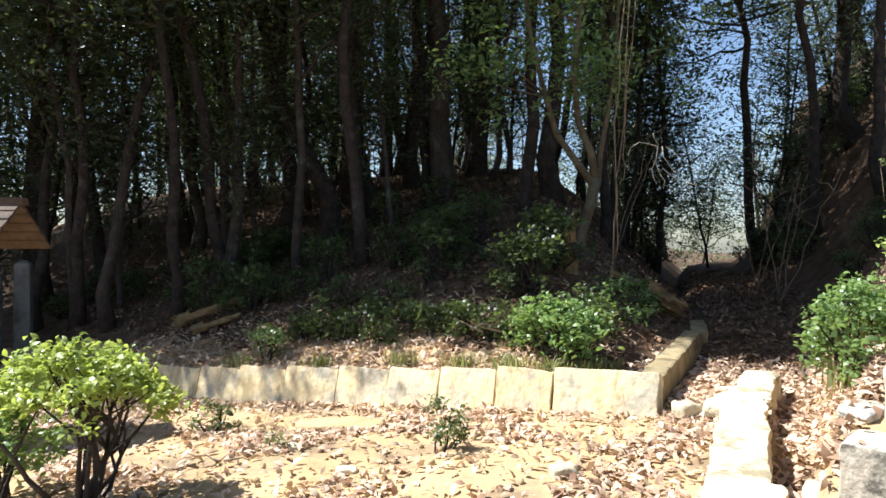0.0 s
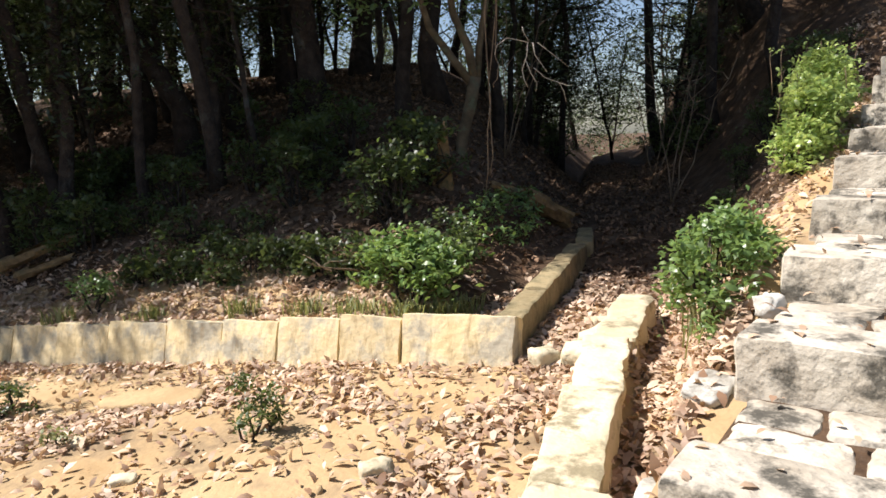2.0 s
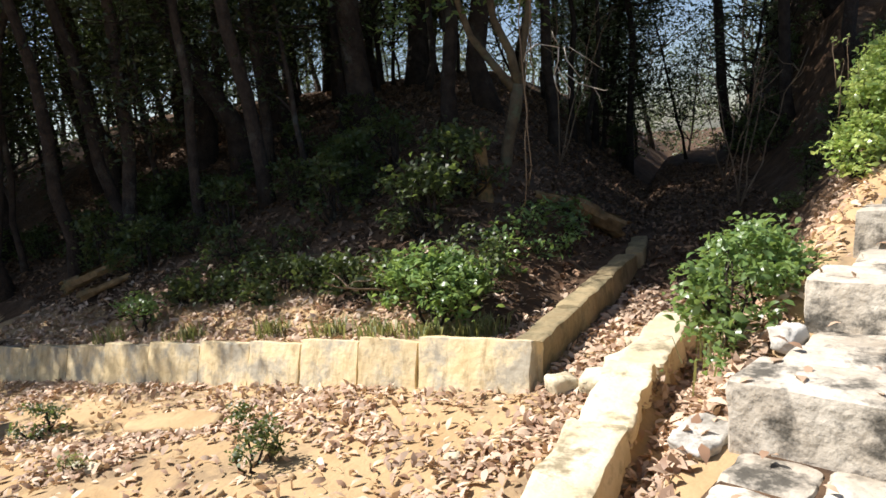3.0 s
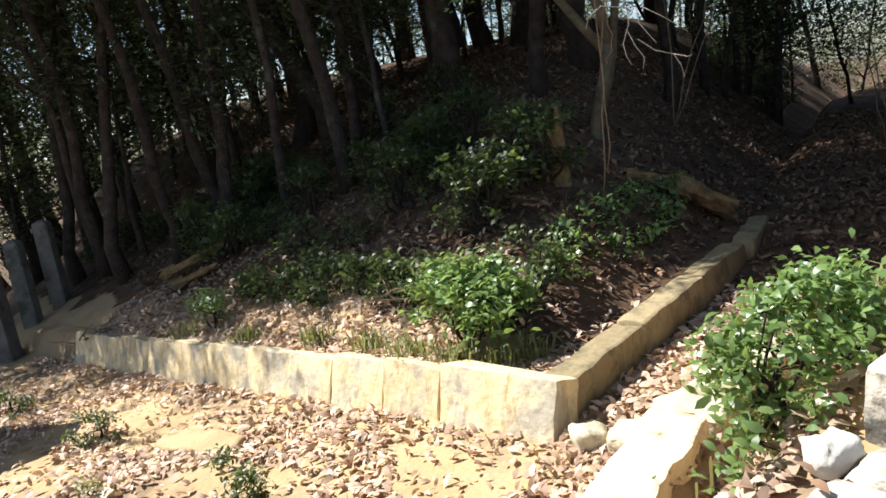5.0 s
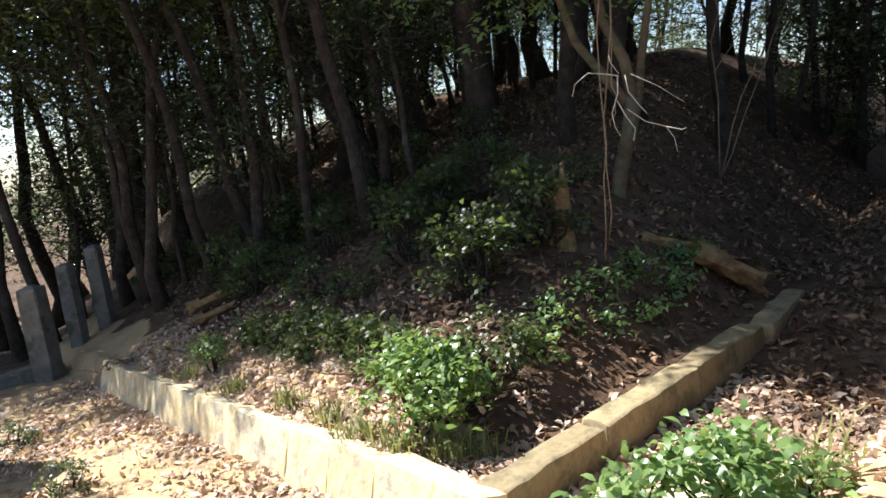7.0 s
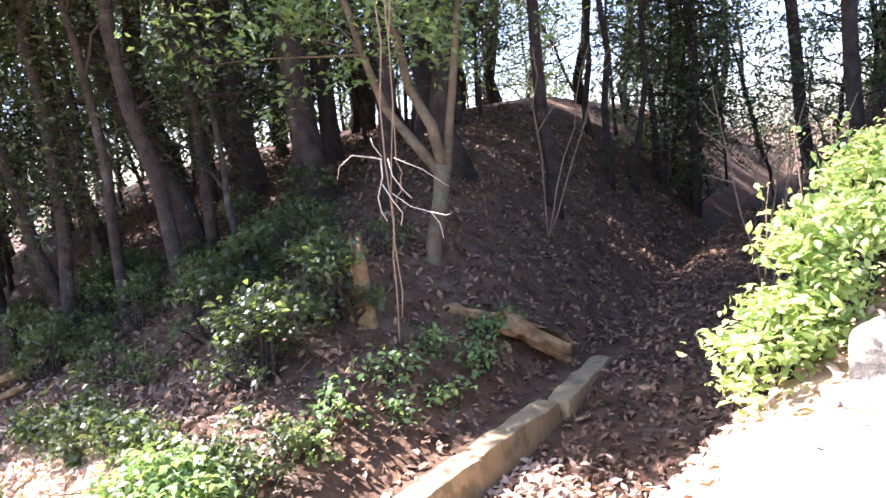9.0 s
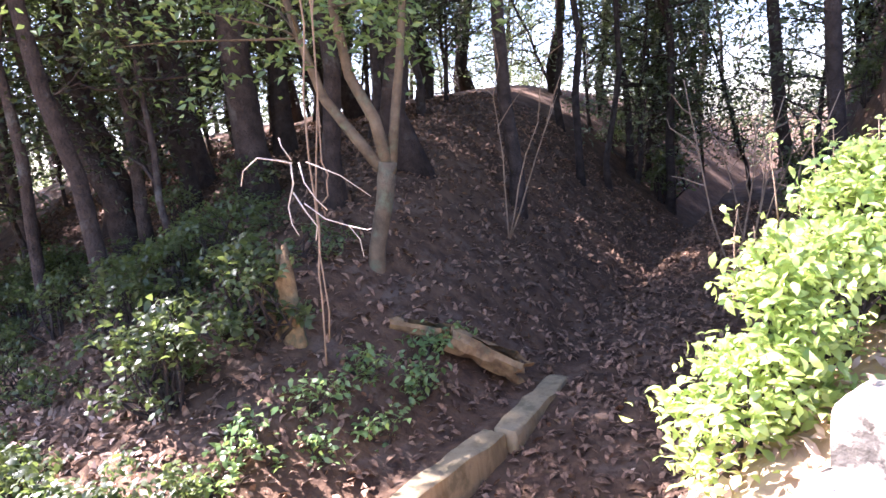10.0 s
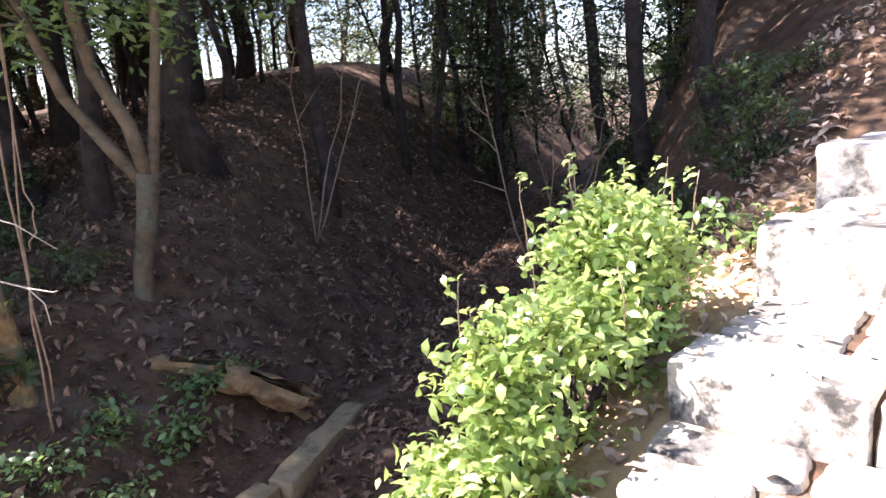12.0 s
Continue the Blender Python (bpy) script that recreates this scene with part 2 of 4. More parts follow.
def stone_geo(geo, size, seed, n=4, rough=0.06, power=7.0, origin=(0, 0, 0), turn=0.0, tilt=0.0, flat=0.0):
    """A hewn block with rounded, worn edges."""
    sx, sy, sz = (0.5 * q for q in size)
    idx, verts, faces = {}, [], []
    sc = min(size)
    off = Vector((seed * 3.17 % 50, seed * 1.71 % 50, seed * 0.93 % 50))
    rot = Euler((tilt, tilt * 0.5, turn)).to_matrix()

    def vert(i, j, k):
        key = (i, j, k)
        if key not in idx:
            p = Vector((2 * i / n - 1, 2 * j / n - 1, 2 * k / n - 1))
            big = max(abs(p.x), abs(p.y), abs(p.z))
            s = (abs(p.x) ** power + abs(p.y) ** power + abs(p.z) ** power) ** (1 / power)
            p = p * (big / s)
            q = Vector((p.x * sx, p.y * sy, p.z * sz))
            nz = noise.noise_vector(q * (1.1 / sc) + off) * rough * sc * 2 + noise.noise_vector(q * (3.5 / sc) + off) * rough * sc * 0.9 + noise.noise_vector(q * (9.0 / sc) + off) * rough * sc * 0.35
            if flat:
                nz.z *= flat
            idx[key] = len(verts)
            verts.append(rot @ (q + nz) + Vector(origin))
        return idx[key]

    for a in range(n):
        for b in range(n):
            faces += [(vert(a, b, 0), vert(a, b + 1, 0), vert(a + 1, b + 1, 0), vert(a + 1, b, 0)),
                      (vert(a, b, n), vert(a + 1, b, n), vert(a + 1, b + 1, n), vert(a, b + 1, n)),
                      (vert(a, 0, b), vert(a + 1, 0, b), vert(a + 1, 0, b + 1), vert(a, 0, b + 1)),
                      (vert(a, n, b), vert(a, n, b + 1), vert(a + 1, n, b + 1), vert(a + 1, n, b)),
                      (vert(0, a, b), vert(0, a, b + 1), vert(0, a + 1, b + 1), vert(0, a + 1, b)),
                      (vert(n, a, b), vert(n, a + 1, b), vert(n, a + 1, b + 1), vert(n, a, b + 1))]
    geo.add(verts, faces)


# ---- plan ----
CORNER = Vector((1.67, 5.20))
FRONT_DIR = Vector((-0.894, 0.449))     # along the front wall, away from the corner
FRONT_N = Vector((0.449, 0.894))        # into the bed
SIDE_DIR = Vector((0.449, 0.894))       # along the side wall, away from the corner
SIDE_N = Vector((-0.894, 0.449))        # into the bed
STAIR_DIR = Vector((0.68, 0.733))       # the way up
STAIR_LEFT = Vector((-0.733, 0.68))
EDGE = 0.66                             # left edge of the steps, along STAIR_LEFT
STAIR_W = 2.6
TREAD, RISE, Q0, Z0, TOP = 0.908, 0.192, 0.248, -0.03, 11


def bend(s):
    """How far the side wall and the path have swung to the left, s metres past the corner."""
    return 0.14 * max(0.0, min(s, 16) - 4.0)


def path_z(s):
    return 0.03 + 0.19 * min(1.3, max(0.0, s - 3.0)) + 0.055 * max(0.0, min(s, 14) - 4.3)


def smooth(a, b, x):
    t = min(1.0, max(0.0, (x - a) / (b - a)))
    return t * t * (3 - 2 * t)


def garden_z(x, y):
    x, y = max(-14, min(6, x)), max(-4, min(14, y))
    return 0.02 + 0.068 * (x - 1.7) - 0.03 * (y - 5.0)


def step_z(i):
    """Height of step i; the topmost ones are steeper."""
    return Z0 + RISE * i + 0.10 * max(0, min(i, TOP) - 9) * (1 if i < 11 else 0.75)


def stair_z(q):
    """Height of the tread at q metres along the way up."""
    return step_z(math.floor((q - Q0) / TREAD))


def slope_z(q):
    return Z0 + RISE * ((q - Q0) / TREAD) - RISE


def ground_z(x, y):
    p = Vector((x, y))
    r = p - CORNER
    u, d = r.dot(FRONT_N), r.dot(SIDE_N)
    along = max(0.0, r.dot(SIDE_DIR))
    d -= bend(along)
    q, left = p.dot(STAIR_DIR), p.dot(STAIR_LEFT) - EDGE
    base = garden_z(x, y)
    # path beside the bed, rising slowly
    path = path_z(along)
    low = base + (path - base) * smooth(-0.1, 0.9, u) * smooth(0.6, -0.1, d)
    # the leafy channel between the kerb and the steps
    low -= 0.11 * smooth(-0.74, -0.84, d) * smooth(-1.35, -1.05, d) * smooth(2.4, 1.2, r.dot(SIDE_DIR)) * smooth(0.02, 0.2, left)
    # the bed and the mound behind it
    a, b = 0.42 * max(0.0, u - 0.35), 0.80 * max(0.0, d - 0.35) + 0.6 * max(0.0, d - 1.5) + 0.1
    m = max(0.0, min(a, b) - math.log(1 + math.exp(-3.0 * min(60.0, abs(a - b)))) / 3.0)
    mound = (base if u < 6 else garden_z(CORNER.x, CORNER.y)) * (1 - smooth(2, 6, u)) + 0.19 + 0.10 * smooth(0.4, 1.4, d) + 3.7 * math.tanh(m / 3.7)
    back = smooth(20, 45, y)
    mound -= 2.6 * back
    far_left = smooth(-7, -16, x)
    mound -= 1.5 * far_left
    inside = smooth(0.06, 0.18, u) * smooth(0.06, 0.18, d)
    z = low + (max(mound, low) - low) * inside
    # the bank up to the steps
    stair = slope_z(q)
    toe, rest = max(0.0, -d - 1.0), max(0.0, left - 0.12)
    part_up = smooth(0.0, 1.0, toe / (toe + rest + 1e-6))
    if stair - 0.06 > z:
        z = z + (stair - 0.06 - z) * part_up
    elif left < 0.3:
        z = min(z, stair - 0.08)
    # the wooded slope beyond the path and above the steps
    right = 6.0 * math.tanh(0.8 * max(0.0, -d - 1.15) / 6.0) * smooth(3.5, 9.0, along) * smooth(0.1, 2.2, left)
    z = max(z, path + right) if right > 0 else z
    above = 0.30 * max(0.0, min(q, 22) - Q0 - TREAD * TOP - 0.5) * smooth(-1.6, -3.2, d)
    z += above
    z -= 6.0 * smooth(60, 300, math.hypot(x, y))
    z += 0.03 * noise.noise(Vector((x * 1.3, y * 1.3, 0))) + 0.015 * noise.noise(Vector((x * 5, y * 5, 3)))
    return z


# ---- ground ----
def axis(lo, hi, near_lo, near_hi, step):
    out, s, v = [], step, near_hi
    n = int((near_hi - near_lo) / step)
    mid = [near_lo + i * step for i in range(n + 1)]
    while v < hi:
        s *= 1.22
        v += s
        out.append(v)
    left, s, v = [], step, near_lo
    while v > lo:
        s *= 1.22
        v -= s
        left.append(v)
    return left[::-1] + mid + out


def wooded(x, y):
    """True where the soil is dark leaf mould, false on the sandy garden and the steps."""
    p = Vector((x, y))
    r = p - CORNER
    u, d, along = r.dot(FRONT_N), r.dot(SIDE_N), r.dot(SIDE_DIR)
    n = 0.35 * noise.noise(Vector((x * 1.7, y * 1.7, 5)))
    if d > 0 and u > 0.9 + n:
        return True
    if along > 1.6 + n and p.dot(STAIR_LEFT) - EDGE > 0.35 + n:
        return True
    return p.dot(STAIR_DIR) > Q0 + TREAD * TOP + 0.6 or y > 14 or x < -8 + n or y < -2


def build_ground():
    xs, ys = axis(-900, 900, -9, 12, 0.09), axis(-900, 900, -1, 20, 0.09)
    g = Geo()
    for yy in ys:
        for xx in xs:
            g.v.append((xx, yy, ground_z(xx, yy)))
    w = len(xs)
    soil = []
    for j in range(len(ys) - 1):
        for i in range(w - 1):
            k = j * w + i
            g.f.append((k, k + 1, k + w + 1, k + w))
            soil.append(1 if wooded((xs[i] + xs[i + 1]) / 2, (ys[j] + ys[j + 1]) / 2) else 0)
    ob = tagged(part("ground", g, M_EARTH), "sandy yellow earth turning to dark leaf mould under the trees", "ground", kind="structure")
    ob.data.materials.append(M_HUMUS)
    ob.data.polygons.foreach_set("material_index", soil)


build_ground()


# ---- retaining wall ----
def build_wall():
    wall = thing("wall_retaining", "low yellow sandstone retaining wall of upright blocks", "wall", kind="structure")
    rnd = random.Random(3)
    # front run: joints at these distances from the corner
    s = 0.0
    lengths = [0.86, 0.52, 0.56, 0.54, 0.58, 0.66, 0.62, 0.60, 0.66, 0.58, 0.7]
    for i, ln in enumerate(lengths):
        c = CORNER + FRONT_DIR * (s + ln / 2) + FRONT_N * 0.12
        z = garden_z(c.x, c.y)
        g = Geo()
        stone_geo(g, (ln - rnd.choice((0.003, 0.006, 0.014)), 0.26 + rnd.uniform(-0.006, 0.012), 0.62), 11 + i, 12, 0.026, 40)
        ob = part("block", g, M_SAND, wall, sharp=42)
        ob.matrix_world = Matrix.Translation((c.x, c.y, z + 0.02 + rnd.uniform(-0.006, 0.006))) @ Euler((radians(-16), 0, math.atan2(FRONT_DIR.y, FRONT_DIR.x) + math.pi)).to_matrix().to_4x4()
        s += ln
    s = 0.1
    for i in range(4):
        ln = rnd.uniform(0.75, 1.2)
        mid = s + ln / 2
        c = CORNER + SIDE_DIR * mid + SIDE_N * (0.12 + bend(mid))
        z = -0.05 + 0.012 * mid
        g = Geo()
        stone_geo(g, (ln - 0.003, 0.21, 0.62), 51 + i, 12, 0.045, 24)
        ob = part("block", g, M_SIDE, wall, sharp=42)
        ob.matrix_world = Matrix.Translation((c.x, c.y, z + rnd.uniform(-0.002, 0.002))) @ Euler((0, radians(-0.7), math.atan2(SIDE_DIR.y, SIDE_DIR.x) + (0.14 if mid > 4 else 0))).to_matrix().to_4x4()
        s += ln


build_wall()


# ---- stone steps ----
def build_steps():
    rnd = random.Random(8)
    ang = math.atan2(-STAIR_LEFT.y, -STAIR_LEFT.x)
    stairs = thing("stairs", "broad flight of rough weathered granite steps", "stairs", kind="structure")
    for i in range(-3, TOP + 1):
        q = Q0 + TREAD * i
        z = step_z(i)
        w = EDGE
        g = Geo()
        stone_geo(g, (STAIR_W, TREAD, 0.24), 900 + i, 8, 0.012, 30)
        p = STAIR_DIR * (q + 0.06 + TREAD / 2) + STAIR_LEFT * (EDGE - 0.06 - STAIR_W / 2)
        ob = part("bedding", g, M_HUMUS, stairs, "packed earth in the joints")
        ob.matrix_world = Matrix.Translation((p.x, p.y, z - 0.165)) @ Euler((0, 0, ang)).to_matrix().to_4x4()
        while w > EDGE - STAIR_W:
            ln = rnd.uniform(0.6, 1.3)
            depth = rnd.uniform(0.30, 0.38)
            g = Geo()
            stone_geo(g, (ln - 0.01, depth, 0.36), 100 + i * 7 + int(w * 10), 12, 0.02, 34, flat=0.4)
            p = STAIR_DIR * (q + depth / 2) + STAIR_LEFT * (w - ln / 2)
            ob = part("step_block", g, M_GREY, stairs, sharp=45)
            ob.matrix_world = Matrix.Translation((p.x, p.y, z - 0.18 + rnd.uniform(-0.015, 0.01))) @ Euler((0, 0, ang + rnd.uniform(-0.03, 0.03))).to_matrix().to_4x4()
            w -= ln
        for course in (0, 1):
            w = EDGE - rnd.uniform(0.0, 0.1)
            dep = (TREAD - 0.36) / 2
            while w > EDGE - STAIR_W:
                ln = rnd.uniform(0.26, 0.62)
                g = Geo()
                stone_geo(g, (ln - 0.026, dep - rnd.uniform(0.012, 0.03), 0.2), 300 + i * 17 + course * 5 + int(w * 10), 8, 0.065, 10, flat=0.2)
                p = STAIR_DIR * (q + 0.36 + dep * (course + 0.5)) + STAIR_LEFT * (w - ln / 2)
                ob = part("paving_stone", g, M_GREY, stairs, sharp=45)
                ob.matrix_world = Matrix.Translation((p.x, p.y, z - 0.112 + rnd.uniform(-0.02, 0.012))) @ Euler((rnd.uniform(-0.03, 0.03), rnd.uniform(-0.03, 0.03), ang + rnd.uniform(-0.12, 0.12))).to_matrix().to_4x4()
                w -= ln


build_steps()


# ---- kerb beside the path ----
def build_kerb():
    rnd = random.Random(5)
    kerb = thing("kerb", "row of worn yellowish kerb stones beside the leafy channel", "kerb", kind="structure")
    s = -5.2
    for i, ln in enumerate((1.2, 1.0, 1.2, 1.1, 1.0, 1.25)):
        c = CORNER + SIDE_DIR * (s + ln / 2) - SIDE_N * (0.645 + rnd.uniform(-0.03, 0.03))
        g = Geo()
        stone_geo(g, (ln - 0.02, rnd.uniform(0.28, 0.36), 0.42), 71 + i, 16, 0.06, 22, flat=0.3)
        ob = part("kerb_stone", g, M_KERB, kerb, sharp=38)
        z = garden_z(c.x, c.y) if s < 0 else path_z(s)
        ob.matrix_world = Matrix.Translation((c.x, c.y, z - 0.08 + rnd.uniform(-0.02, 0.02))) @ Euler((0, radians(-1), math.atan2(SIDE_DIR.y, SIDE_DIR.x) + rnd.uniform(-0.06, 0.06))).to_matrix().to_4x4()
        s += ln
    # cross stones from the wall's corner to the kerb
    for x, y, sx, sy, sz, turn in ((1.86, 5.10, 0.20, 0.16, 0.26, 0.2), (2.14, 5.02, 0.36, 0.19, 0.26, -0.35), (2.36, 5.45, 0.30, 0.2, 0.2, 0.5)):
        g = Geo()
        stone_geo(g, (sx, sy, sz), int(x * 50), 7, 0.09, 6)
        ob = part("cross_stone", g, M_KERB, kerb)
        ob.matrix_world = Matrix.Translation((x, y, ground_z(x, y) + 0.0)) @ Euler((0.05, 0.04, turn)).to_matrix().to_4x4()


build_kerb()


def loose_stone(x, y, size, seed, label, material=None, sink=0.3, turn=0.0):
    g = Geo()
    stone_geo(g, size, seed, 7, 0.12, 5)
    ob = tagged(part("stone", g, material or M_GREY), label, "stone")
    ob.matrix_world = Matrix.Translation((x, y, ground_z(x, y) + size[2] * (0.5 - sink))) @ Euler((0.06, -0.05, turn)).to_matrix().to_4x4()
    return ob


loose_stone(0.71, 3.90, (0.17, 0.12, 0.10), 3, "small pale stone lying on the sandy earth", M_KERB)
loose_stone(-0.62, 4.30, (0.13, 0.08, 0.06), 4, "flat pale stone chip among dry leaves", M_KERB)
loose_stone(-1.1, 4.9, (0.11, 0.09, 0.05), 5, "flat pale stone chip among dry leaves", M_KERB)
loose_stone(2.12, 3.40, (0.26, 0.18, 0.06), 6, "flat white slab lying at the edge of the steps", M_PALE, 0.4, 0.8)
loose_stone(1.80, 3.16, (0.26, 0.18, 0.07), 7, "pale broken stone at the edge of the steps", M_PALE, 0.25, 1.0)
loose_stone(2.66, 3.86, (0.17, 0.11, 0.09), 8, "small white stone lying against the step blocks", M_PALE, -0.1, 0.7)
loose_stone(2.55, 5.95, (0.16, 0.12, 0.09), 9, "pale stone among dry leaves on the path", M_KERB)
loose_stone(1.15, 4.35, (0.10, 0.08, 0.05), 10, "small yellow stone on the sandy earth", M_KERB)
loose_stone(-0.85, 5.55, (0.75, 0.26, 0.10), 12, "half-buried yellow ledge of stone in the earth", M_EARTH, 0.36, -0.25)


# ---- trees ----
def build_tree(name, seed, height, radius, lean, crown_from, leaf_n, label, bark=None, leaf=0.10, spread=1.7, limbs=9, bend=0.8, foliage=None):
    rnd = random.Random(seed)
    top = thing(name, label, "tree")
    g, cr = Geo(), Geo()
    tip = Vector((lean[0], lean[1], height))
    trunk = curvy((0, 0, -0.3), tip, 10, radius * bend, rnd)
    rad = [radius * (1.45 if i == 0 else 1.0) * (1 - 0.78 * i / 10) + 0.012 for i in range(11)]
    tube(g, trunk, rad, 10, True, 0.14, seed)
    ends = []
    for i in range(limbs):
        t = crown_from + (0.97 - crown_from) * (i + rnd.random()) / limbs
        k = min(9, int(t * 10))
        p = trunk[k].lerp(trunk[k + 1], t * 10 - k)
        a = rnd.uniform(0, 2 * math.pi)
        ln = spread * rnd.uniform(0.5, 1.2) * (1.15 - 0.5 * t)
        e = p + Vector((math.cos(a) * ln, math.sin(a) * ln, ln * rnd.uniform(0.0, 0.75)))
        pts = curvy(p, e, 5, 0.07, rnd)
        r0 = radius * (1 - 0.8 * t) * 0.45 + 0.008
        tube(g, pts, [r0 * (1 - 0.8 * j / 5) + 0.004 for j in range(6)], 5, False)
        ends += [(pts[3], 0.5), (pts[4], 0.55), (e, 0.6)]
        for _ in range(4):
            f = pts[rnd.randint(1, 5)]
            e2 = f + Vector((rnd.gauss(0, 0.5), rnd.gauss(0, 0.5), rnd.uniform(-0.3, 0.5)))
            tube(g, curvy(f, e2, 3, 0.05, rnd), [0.012, 0.009, 0.007, 0.004], 4, False)
            ends.append((e2, 0.45))
    ends.append((tip, 0.6))
    rs = np.random.RandomState(seed)
    per = max(1, leaf_n // len(ends))
    cs = []
    for e, s in ends:
        sub = rs.normal(size=(3, 3)) * s * 0.6
        for q in sub:
            cs.append(np.array(e) + q + rs.normal(size=(per // 3 + 1, 3)) * np.array((0.14, 0.14, 0.085)))
    leaves(cr, np.concatenate(cs), leaf, seed, 0.4, 0.42, 0.35)
    part("trunk", g, bark or M_BARK, top)
    part("crown", cr, foliage or M_CANOPY, top)
    return top


PROTO = [
    build_tree("tree", 1, 9.5, 0.16, (0.4, 0.2), 0.60, 4500, "tall dark-barked evergreen tree on the shaded mound", limbs=20, spread=2.9, leaf=0.12),
    build_tree("tree", 2, 8.5, 0.11, (-0.6, 0.4), 0.58, 5000, "slender dark evergreen tree on the shaded mound", limbs=20, spread=2.5, leaf=0.12),
    build_tree("tree", 3, 7.5, 0.07, (0.3, -0.5), 0.42, 4200, "thin leaning evergreen tree on the shaded mound", limbs=16, spread=1.6),
    build_tree("tree", 4, 10.5, 0.21, (-0.3, 0.2), 0.60, 4500, "thick-trunked dark evergreen tree on the shaded mound", limbs=20, spread=3.0, bend=0.4, leaf=0.12),
    build_tree("tree", 5, 5.2, 0.04, (0.5, 0.3), 0.22, 2600, "spindly young evergreen tree in the undergrowth", limbs=17, spread=1.3),
    build_tree("tree", 6, 8.0, 0.05, (0.6, -0.2), 0.45, 3200, "bare thin stem with a sparse high crown", limbs=10, spread=1.0, bend=1.2),
    build_tree("tree", 7, 7.6, 0.085, (0.3, -0.5), 0.60, 6200, "broad-crowned evergreen tree overhanging the raised bed", limbs=26, spread=3.0, leaf=0.12),
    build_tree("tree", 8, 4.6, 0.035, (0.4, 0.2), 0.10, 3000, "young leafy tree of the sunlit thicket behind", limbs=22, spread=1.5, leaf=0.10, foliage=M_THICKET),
]
USED = set()


def plant(kind, x, y, turn=0.0, scale=1.0, lean=(0, 0)):
    """A tree of that kind on the ground; lean: degrees towards +x and +y."""
    m = Matrix.Translation((x, y, ground_z(x, y))) @ Euler((radians(-lean[1]), radians(lean[0]), 0)).to_matrix().to_4x4() @ Euler((0, 0, turn)).to_matrix().to_4x4() @ Matrix.Scale(scale, 4)
    if kind in USED:
        return copy_thing(PROTO[kind], m)
    USED.add(kind)
    PROTO[kind].matrix_world = m
    return PROTO[kind]


